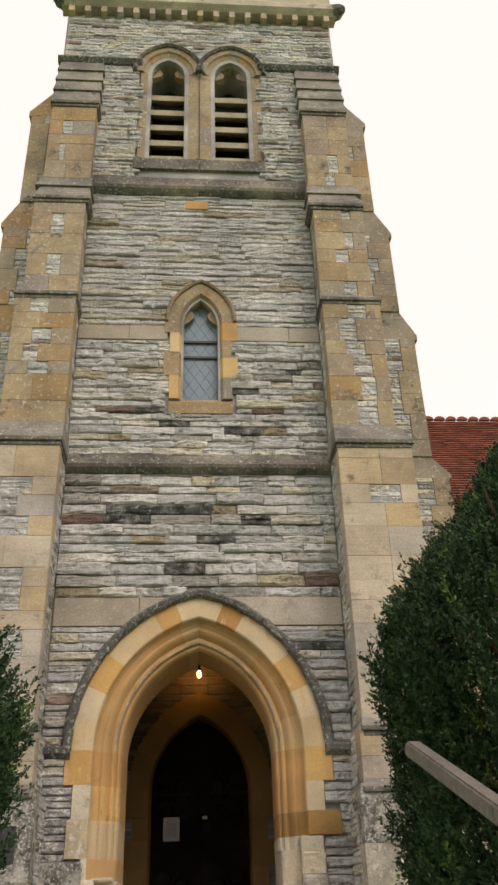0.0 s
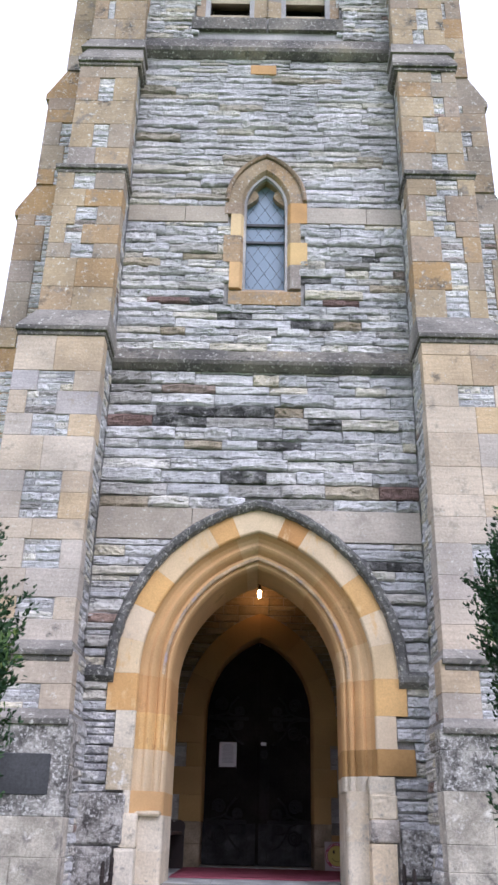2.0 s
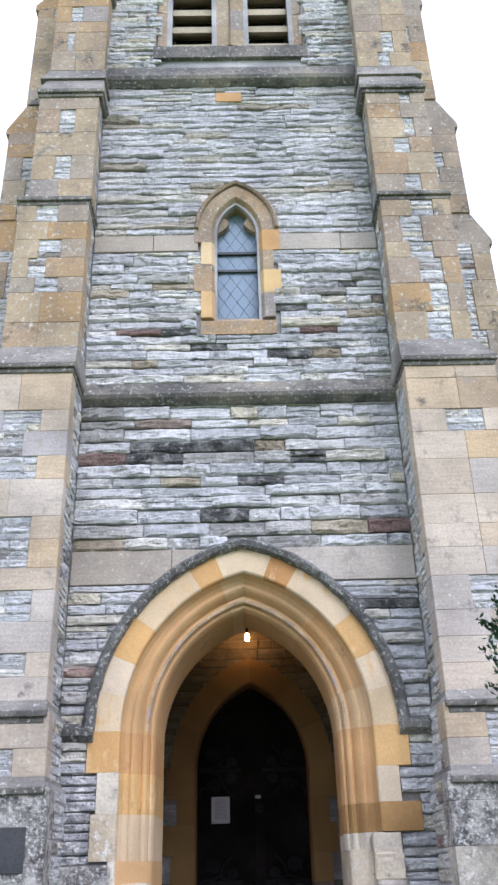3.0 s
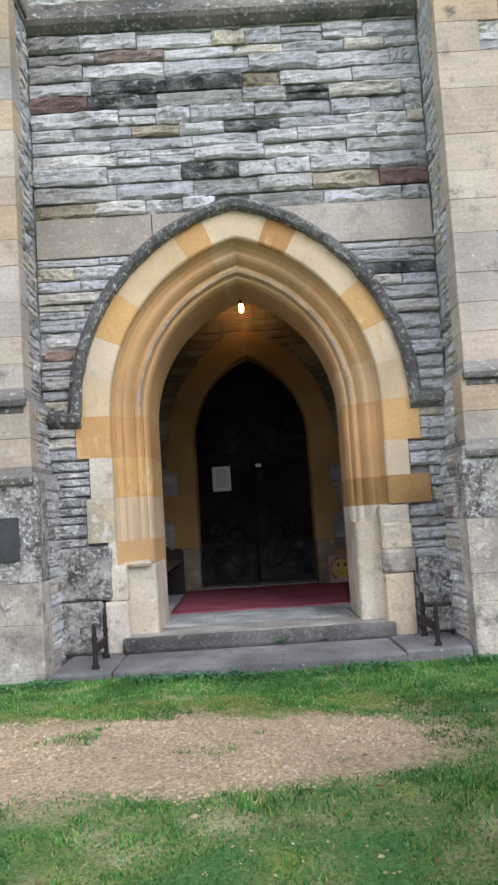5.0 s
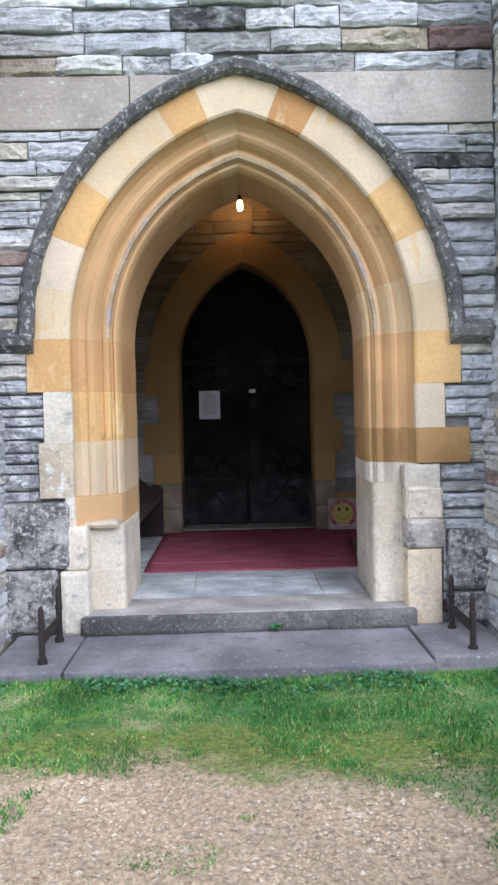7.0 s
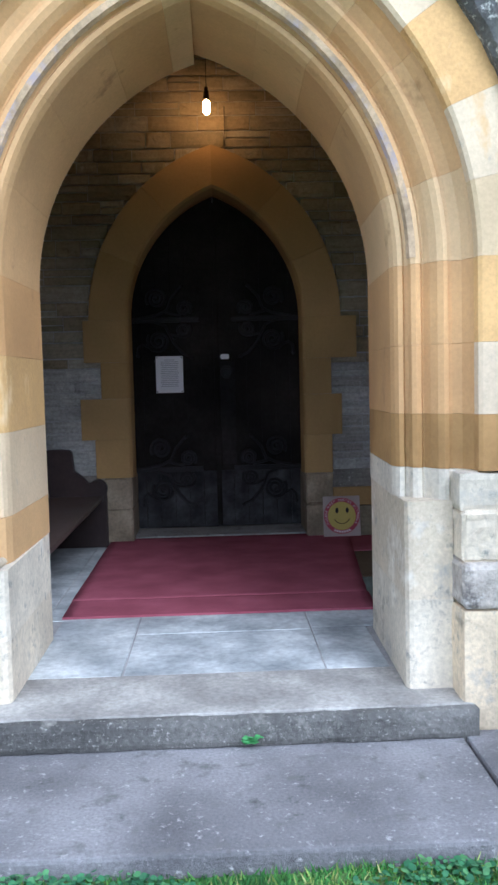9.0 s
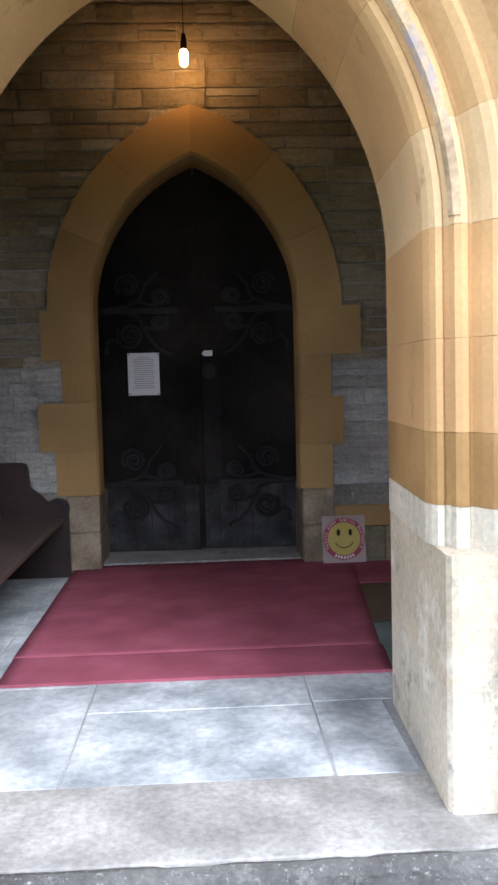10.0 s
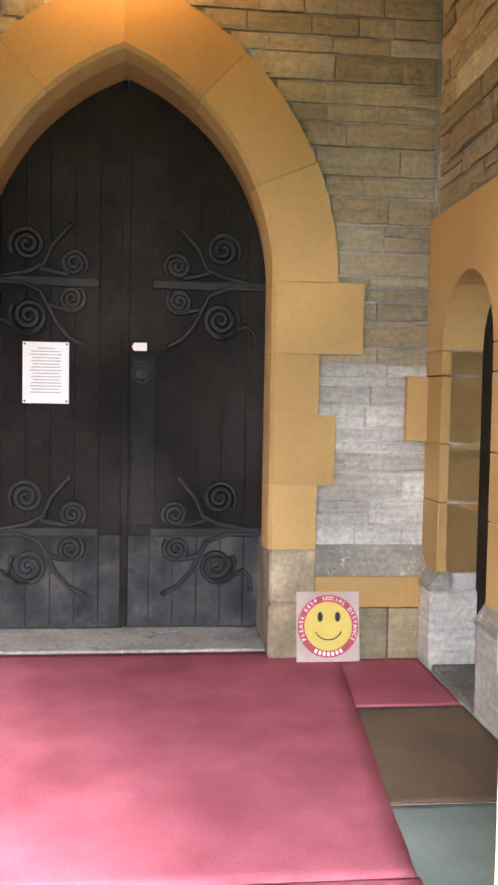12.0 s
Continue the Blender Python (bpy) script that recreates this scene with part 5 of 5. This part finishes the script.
# ---- tower window ----
win = thing("window_1", "lancet tower window with leaded glass in a cream stone surround", "window", kind="structure")
WC, WW, WARC, WSP = 0.015, 0.235, 0.30, 7.45
WSEC = [(0.455, -0.01), (0.30, -0.01), (0.285, 0.01), (WW, 0.11), (WW, 0.24), (0.455, 0.24)]
WT = math.acos(WARC / (0.455 + WARC)) + 0.02
for s in (-1, 1):
    for a, b in ((0, 0.42), (0.42, WT)):
        voussoir(WSEC, WARC, WSP, a, b, s, ochre_mat, win, WC, 5)
    zz = cuts(6.2, WSP, 0.25, 0.42)
    for q, (a, b) in enumerate(zip(zz, zz[1:])):
        wo = 0.50 if q % 2 else 0.42
        sec = [(wo if w > 0.44 else w, y) for w, y in WSEC]
        voussoir(sec, WARC, WSP, a - WSP, b - WSP, s, ochre_mat if rng.random() < 0.7 else honey_mat, win, WC, name="jamb_block")
    # trefoil cusp
    part("cusp", prism([(WC + s * 0.24, 7.5), (WC + s * 0.12, 7.60), (WC + s * 0.09, 7.66), (WC + s * 0.12, 7.73), (WC + s * 0.20, 7.76), (WC + s * 0.24, 7.7)], "y", 0.12, 0.2), ochre_mat, win)
part("sill", prism([(-0.012, 5.97), (0.2, 5.97), (0.2, 6.26), (0.12, 6.26), (-0.012, 6.14)], "x", WC - 0.42, WC + 0.42), ochre_mat, win)
hoodw = [(0.50, 0.06), (0.45, 0.06), (0.45, -0.04), (0.475, -0.06), (0.50, -0.03)]
for s in (-1, 1):
    voussoir(hoodw, WARC, WSP + 0.02, 0, WT + 0.03, s, ochre_mat, win, WC, 10, name="hood_stone", gap=0.0005)
frame_b = part("window_frame", box(WC - WW, WC + WW, 0.18, 0.215, 7.24, 7.275), lead_mat, win)
part("window_bar", box(WC - WW, WC + WW, 0.18, 0.21, 6.98, 7.01), lead_mat, win)
part("pane", box(WC - WW, WC + WW, 0.215, 0.222, 6.22, 8.05), glass_mat, win)
for k in range(-4, 12):
    for d in (-1, 1):
        x0, z0 = WC - WW, 6.2 + k * 0.24
        x1, z1 = WC + WW, z0 + d * 0.75
        if min(z0, z1) > 7.95 or max(z0, z1) < 6.25:
            continue
        def clip(t):
            return x0 + (x1 - x0) * t, z0 + (z1 - z0) * t
        ts = sorted(((6.24 - z0) / (z1 - z0), (7.9 - z0) / (z1 - z0)))
        a, b = max(0, ts[0]), min(1, ts[1])
        if b - a > 0.05:
            (xa, za), (xb, zb) = clip(a), clip(b)
            part("lead_came", tube([(xa, 0.213, za), (xb, 0.213, zb)], 0.0022, 4), lead_mat, win)
# added sheet: the unlit tower behind the glass as a near-black colour
tagged(part("wall_window_back", box(-0.5, 0.5, 0.75, 0.8, 6.0, 8.2), shade_mat, None), "near-black sheet standing for the unlit space behind the tower window", "wall", kind="structure")

# ---- belfry openings ----
for cx, w, c, sp, bot in belfry_holes:
    bw = thing("belfry_window", "pointed belfry opening with stone louvres", "window", "belfry openings", "structure")
    sec = [(0.525, -0.015), (0.43, -0.015), (0.41, 0.02), (0.34, 0.05), (0.32, 0.10), (w, 0.16), (w, 0.35), (0.525, 0.35)]
    top = math.acos(c / (0.50 + c)) + 0.02
    for s in (-1, 1):
        inner_side = s * cx < 0
        for a, b in ((0, 0.5), (0.5, 1.0), (1.0, top)):
            voussoir(sec, c, sp, a, b, s, ochre_mat, bw, cx, 5)
        zz = cuts(bot, sp, 0.28, 0.45)
        for q, (a, b) in enumerate(zip(zz, zz[1:])):
            wo = 0.526 if inner_side else (0.62 if q % 2 else 0.46)
            voussoir([(wo if x > 0.4 else x, y) for x, y in sec], c, sp, a - sp, b - sp, s, ochre_mat, bw, cx, name="jamb_block")
        voussoir([(0.60, 0.06), (0.53, 0.06), (0.522, -0.05), (0.55, -0.085), (0.60, -0.04)], c, sp, 0, top + 0.02, s, hood_mat, bw, cx, 12, name="hood_stone", gap=0.0005)
        part("cusp", prism([(cx + s * 0.28, 12.8), (cx + s * 0.13, 12.86), (cx + s * 0.10, 12.93), (cx + s * 0.14, 13.02), (cx + s * 0.28, 13.06)], "y", 0.17, 0.28), ochre_mat, bw)
    for k in range(5):
        z = bot + 0.12 + k * 0.36
        part("louvre", prism([(0.12, z - 0.10), (0.12, z + 0.02), (0.50, z + 0.30), (0.50, z + 0.22)], "x", cx - w, cx + w), louvre_mat, bw)
    part("sill", prism([(-0.012, bot - 0.28), (0.3, bot - 0.28), (0.3, bot + 0.03), (-0.012, bot - 0.06)], "x", cx - 0.515, cx + 0.515), string_mat, bw)
    # near-black sheet painting the shade behind the louvres
    part("back", box(cx - 0.4, cx + 0.4, 0.7, 0.75, bot, 13.6), shade_mat, bw)

# ---- nave roof beyond the tower ----
nave = thing("church_nave", "church body with a red tiled roof behind the tower", "church")
part("wall", box(2.4, 14, 6.0, 12, -0.5, 7.2), ashlar_mat, nave)
roof = part("roof", prism([(5.7, 7.0), (9.2, 11.45), (12.6, 7.0)], "x", 2.35, 14.3), tile_mat, nave)
tv, tf = [], []
trng = random.Random(3)
L = math.hypot(3.5, 4.45)
for r in range(44):
    for k in range(60):
        x = 2.35 + k * 0.17 + (0.085 if r % 2 else 0)
        d0, d1 = L * r / 44, L * (r + 1.15) / 44
        y0, z0 = 5.7 + 3.5 * d0 / L, 7.0 + 4.45 * d0 / L
        y1, z1 = 5.7 + 3.5 * d1 / L, 7.0 + 4.45 * d1 / L
        j = trng.uniform(0, 0.008)
        b = len(tv)
        tv += [(x, y0 - 0.03 - j, z0 + 0.025 + j), (x + 0.164, y0 - 0.03 - j, z0 + 0.025 + j), (x + 0.164, y1 - 0.006, z1 + 0.005), (x, y1 - 0.006, z1 + 0.005), (x, y0, z0), (x + 0.164, y0, z0)]
        tf += [(b, b + 1, b + 2, b + 3), (b + 4, b + 5, b + 1, b)]
tagged(mesh_object("roof_tiles", tv, tf, tile_mat, nave), kind="stuff")
for k in range(36):
    x = 2.5 + k * 0.3
    bm = prism([(x + 0.14 * math.cos(math.pi * q / 8), 11.5 + 0.1 * math.sin(math.pi * q / 8)) for q in range(9)], "y", 9.15, 9.25)
    part("ridge_crest", bm, tile_mat, nave)

# ---- handrail ----
rail = thing("handrail", "weathered wooden handrail climbing beside the path", "handrail")
part("rail", prism([(-5.70, 0.795), (-5.74, 0.807), (-9.9, -0.72), (-9.9, -0.79), (-5.74, 0.738), (-5.70, 0.745)], "x", 0.802, 0.865, 0.008), rail_mat, rail)
for y in (-7.0, -8.3, -9.6):
    zt = 0.738 + (y + 5.74) * 0.3673
    part("post", box(0.855, 0.93, y - 0.045, y + 0.045, ground_z(0.9, y) - 0.15, zt + 0.1, 0.008), rail_mat, rail)

# ---- yews ----
def yew(cx, cy, radius, height, leaves, seed, foot, label):
    r = np.random.RandomState(seed)
    pr = random.Random(seed)
    gz = ground_z(cx, cy)
    tree = thing("yew_bush", label, "bush", "yews beside the path")
    part("trunk", tube([(cx, cy, gz - 0.1), (cx + 0.05, cy, gz + 0.6), (cx - 0.03, cy + 0.04, gz + height * 0.6)], [0.11, 0.08, 0.03], 8, up=(0, 1, 0.01)), bark_mat, tree)
    limbs = bmesh.new()
    for k in range(16):
        a, z = pr.uniform(0, math.tau), gz + pr.uniform(0.2, height * 0.55)
        p0, p1 = Vector((cx, cy, z)), Vector((cx + radius * 0.7 * math.cos(a), cy + radius * 0.7 * math.sin(a), z + height * 0.28))
        t = tube([p0, (p0 + p1) / 2 + Vector((0, 0, -0.06)), p1], [0.03, 0.02, 0.006], 5, up=(0.1, 0.2, 1))
        me = bpy.data.meshes.new("tmp")
        t.to_mesh(me)
        t.free()
        limbs.from_mesh(me)
        bpy.data.meshes.remove(me)
    part("limbs", limbs, bark_mat, tree)
    # upright feathery shoots set with thin needles, a few of them young and bright
    per = 34
    ncl = leaves // per
    th, hz = r.uniform(0, math.tau, ncl), r.uniform(0.0, 1.0, ncl) ** 0.75
    shape = np.where(hz < 0.45, foot + (1 - foot) * hz / 0.45, np.clip(1 - ((np.maximum(hz, 0.45) - 0.45) / 0.57) ** 1.75, 0.02, 1))
    lump = np.array([1 + 0.20 * noise.noise((2.1 * math.cos(a) + seed, 2.1 * math.sin(a), 4 * h)) + 0.11 * noise.noise((7 * math.cos(a), 7 * math.sin(a), 5 * h + seed)) for a, h in zip(th, hz)])
    rad = radius * shape * lump * np.where(hz > 0.78, r.uniform(0, 1, ncl), 0.62 + 0.38 * r.uniform(0, 1, ncl)) ** 0.5
    cl = np.stack([cx + rad * np.cos(th), cy + rad * np.sin(th), gz + 0.02 + hz * height * 0.95], 1)
    axis = np.stack([0.55 * np.cos(th), 0.55 * np.sin(th), 0.75 + 0.5 * r.rand(ncl)], 1) + r.normal(0, 0.22, (ncl, 3))
    axis /= np.linalg.norm(axis, axis=1, keepdims=True)
    reach = r.uniform(0.07, 0.19, ncl)
    young = r.rand(ncl) < 0.05
    idx = np.repeat(np.arange(ncl), per)
    m = len(idx)
    along = r.uniform(0, 1, m)
    d = axis[idx] * 0.8 + r.normal(0, 0.5, (m, 3))
    d /= np.linalg.norm(d, axis=1, keepdims=True)
    base = cl[idx] + axis[idx] * (along * reach[idx])[:, None] + r.normal(0, 0.007, (m, 3))
    length = (r.uniform(0.022, 0.042, m) * (1.15 - 0.5 * along))[:, None]
    side = np.cross(d, r.normal(0, 1, (m, 3)))
    side /= np.linalg.norm(side, axis=1, keepdims=True)
    wid = r.uniform(0.004, 0.007, m)[:, None]
    v = np.empty((m, 4, 3))
    v[:, 0], v[:, 1] = base, base + d * length * 0.5 + side * wid
    v[:, 2], v[:, 3] = base + d * length, base + d * length * 0.5 - side * wid
    for nm, pick, mt in (("crown", ~young[idx], yew_mat), ("young_foliage", young[idx], shoot_mat)):
        w = v[pick]
        me = bpy.data.meshes.new(nm)
        me.from_pydata(w.reshape(-1, 3).tolist(), [], np.arange(len(w) * 4).reshape(-1, 4).tolist())
        me.materials.append(mt)
        ob = new(nm, me)
        ob.parent = tree
        tagged(ob, kind="stuff")


yew(1.98, -4.9, 1.045, 3.2, 540000, 7, 0.93, "tall dark green clipped yew beside the path")
yew(-1.85, -5.4, 0.93, 2.75, 300000, 9, 0.78, "low dark green yew bush beside the path")

# ---- grass and gravel ----
r = np.random.RandomState(21)
N = 420000
px, py = r.uniform(-3.2, 3.2, N), r.uniform(-6.8, -0.86, N)
keep, hgt = [], []
for x, y in zip(px, py):
    if abs(x) > 1.52 and y > -0.76:
        continue
    g = gravel_amount(x, y)
    dens = min(1, max(0, (0.3 - g) * 2.0)) * min(1, max(0.24, 0.68 + 2.4 * noise.noise((x * 1.7, y * 1.7, 9.0)) + 2.6 * noise.noise((x * 5.5, y * 5.5, 3.0)) + 1.2 * noise.noise((x * 14, y * 14, 6.0))))
    if g > 0 and noise.noise((x * 2.6 + 5, y * 3.4, 7.0)) > 0.40:
        dens = max(dens, 0.45)
    if y > -1.5:
        dens = max(dens, 0.75)
    k = r.rand() < dens
    keep.append(k)
    hgt.append(0.010 + 0.024 * max(0, 0.4 + noise.noise((x * 1.8, y * 1.8, 1.0)) + 0.6 * noise.noise((x * 7, y * 7, 2.0))) + (0.012 if y > -1.1 else 0))
sel = [(x, y, h) for (x, y), k, h in zip([(x, y) for x, y in zip(px, py) if not (abs(x) > 1.52 and y > -0.76)], keep, hgt) if k]
gv, gf = [], []
for x, y, h in sel:
    z = ground_z(x, y) - 0.004
    a, l = r.uniform(0, math.tau), h * r.uniform(0.5, 1.3)
    lean, w = r.uniform(0.3, 1.1) * l, 0.0045
    b_ = len(gv)
    ca, sa = math.cos(a), math.sin(a)
    dx, dy = r.uniform(-1, 1) * lean, r.uniform(-1, 1) * lean
    gv += [(x - ca * w, y - sa * w, z), (x + ca * w, y + sa * w, z), (x + dx, y + dy, z + l)]
    gf.append((b_, b_ + 1, b_ + 2))
tagged(mesh_object("grass", gv, gf, grass_mat), "short patchy mown lawn grass with moss", "grass", kind="stuff")

gv, gf = [], []
for _ in range(60000):
    x, y = r.uniform(-2.8, 1.6), r.uniform(-5.2, -1.6)
    if gravel_amount(x, y) < 0.05 + 0.4 * r.rand() and r.rand() > 0.014:
        continue
    z, q = ground_z(x, y), r.uniform(0.0035, 0.0095) * (2.0 if r.rand() < 0.03 else 1)
    b_ = len(gv)
    for k in range(4):
        a = math.tau * k / 4 + r.uniform(-0.4, 0.4)
        gv.append((x + q * math.cos(a) * r.uniform(0.8, 1.4), y + q * math.sin(a) * r.uniform(0.8, 1.4), z + r.uniform(-0.2, 0.3) * q))
    gv.append((x + r.uniform(-0.3, 0.3) * q, y, z + q * 0.75))
    gf += [(b_ + k, b_ + (k + 1) % 4, b_ + 4) for k in range(4)]
tagged(mesh_object("gravel", gv, gf, gravel_mat), "small pale gravel stones scattered on bare earth", "gravel", kind="stuff")

# ---- weathered stones at the foot of the walls ----
for x0, x1, z0, z1 in ((-1.60, -1.145, 0.30, 0.74), (-1.60, -1.225, -0.12, 0.31), (1.295, 1.6, 0.1, 0.5), (1.295, 1.6, -0.12, 0.09)):
    worn(x0, x1, -0.085, 0.1, z0, z1, mossy, front, "ashlar_block", amp=0.014, round_=0.014, cell=0.03, seed=z1 * 7)
patch = thing("slate_patch", "dark slate patch set in the buttress foot", "stone patch", kind="structure")
block(-2.2, -1.70, -0.752, -0.7, 0.68, 1.0, material("dark_slate", [(0.3, (0.05, 0.052, 0.055)), (0.7, (0.085, 0.087, 0.09))], bump=0.2), patch, "slate", 0.006)

# ---- low plants along the slab and fallen leaves ----
leaf_mat = material("small_weed_leaf", [(0.0, (0.03, 0.12, 0.05)), (0.6, (0.06, 0.20, 0.08)), (1.0, (0.12, 0.28, 0.10))], "island", bump=0, rough=0.5)
gv, gf = [], []
for _ in range(4200):
    x, y = r.uniform(-2.2, 2.2), -0.89 - abs(r.normal(0, 0.13))
    if noise.noise((x * 2.2, y * 3, 6.0)) < -0.05:
        continue
    z, q, a = ground_z(x, y) + r.uniform(0.01, 0.05), r.uniform(0.006, 0.014), r.uniform(0, math.tau)
    b_ = len(gv)
    tx, ty = r.uniform(-0.5, 0.5, 2)
    for k in range(5):
        t = a + math.tau * k / 5
        gv.append((x + q * math.cos(t), y + q * math.sin(t), z + q * (tx * math.cos(t) + ty * math.sin(t))))
    gf.append(tuple(range(b_, b_ + 5)))
tagged(mesh_object("weeds", gv, gf, leaf_mat), "small green weeds along the slab edge", "weeds", kind="stuff")

brown_leaf = material("fallen_leaf", [(0.0, (0.20, 0.11, 0.06)), (0.4, (0.32, 0.22, 0.12)), (0.7, (0.28, 0.09, 0.05)), (1.0, (0.40, 0.31, 0.20))], "object", bump=0.1)
for k in range(30):
    x, y = r.uniform(-1.4, 1.4), r.uniform(-5.4, -2.0)
    q = r.uniform(0.009, 0.019)
    pts = [(-q, 0, 0.004), (-q * 0.3, q * 0.5, 0.010), (q * 0.6, q * 0.4, 0.008), (q * 1.2, 0, 0.002), (q * 0.6, -q * 0.4, 0.009), (-q * 0.3, -q * 0.5, 0.006), (0, 0, 0.002)]
    lf = mesh_object("fallen_leaf", pts, [(6, 0, 1), (6, 1, 2), (6, 2, 3), (6, 3, 4), (6, 4, 5), (6, 5, 0)], brown_leaf)
    lf.matrix_basis = pose(x, y, ground_z(x, y) + 0.014, 0, 0, r.uniform(0, 360))
    tagged(lf, "dry brown fallen leaf lying on the lawn", "leaf", "fallen leaves")
sprig = thing("weed", "bright green weed growing at the foot of the step", "weed")
bm = bmesh.new()
for k in range(26):
    a, d, q = r.uniform(0, math.tau), r.uniform(0, 0.035), r.uniform(0.008, 0.016)
    c = Vector((0.17 + d * math.cos(a) * 1.3, -0.15 + d * math.sin(a) * 0.5, -0.10 + r.uniform(0, 0.03)))
    bm.faces.new([bm.verts.new(c + Vector((q * math.cos(t), q * math.sin(t), r.uniform(-0.3, 0.3) * q))) for t in (a + math.tau * j / 5 for j in range(5))])
part("leaves", bm, material("weed_leaf", [(0.3, (0.07, 0.30, 0.09)), (0.7, (0.12, 0.38, 0.12))], bump=0), sprig)

# broken ledge on the archway jamb
worn(-1.08, -0.838, 0.04, 0.3, 0.542, 0.60, pale_mat, archway, amp=0.012, round_=0.012, cell=0.02, seed=12.0)
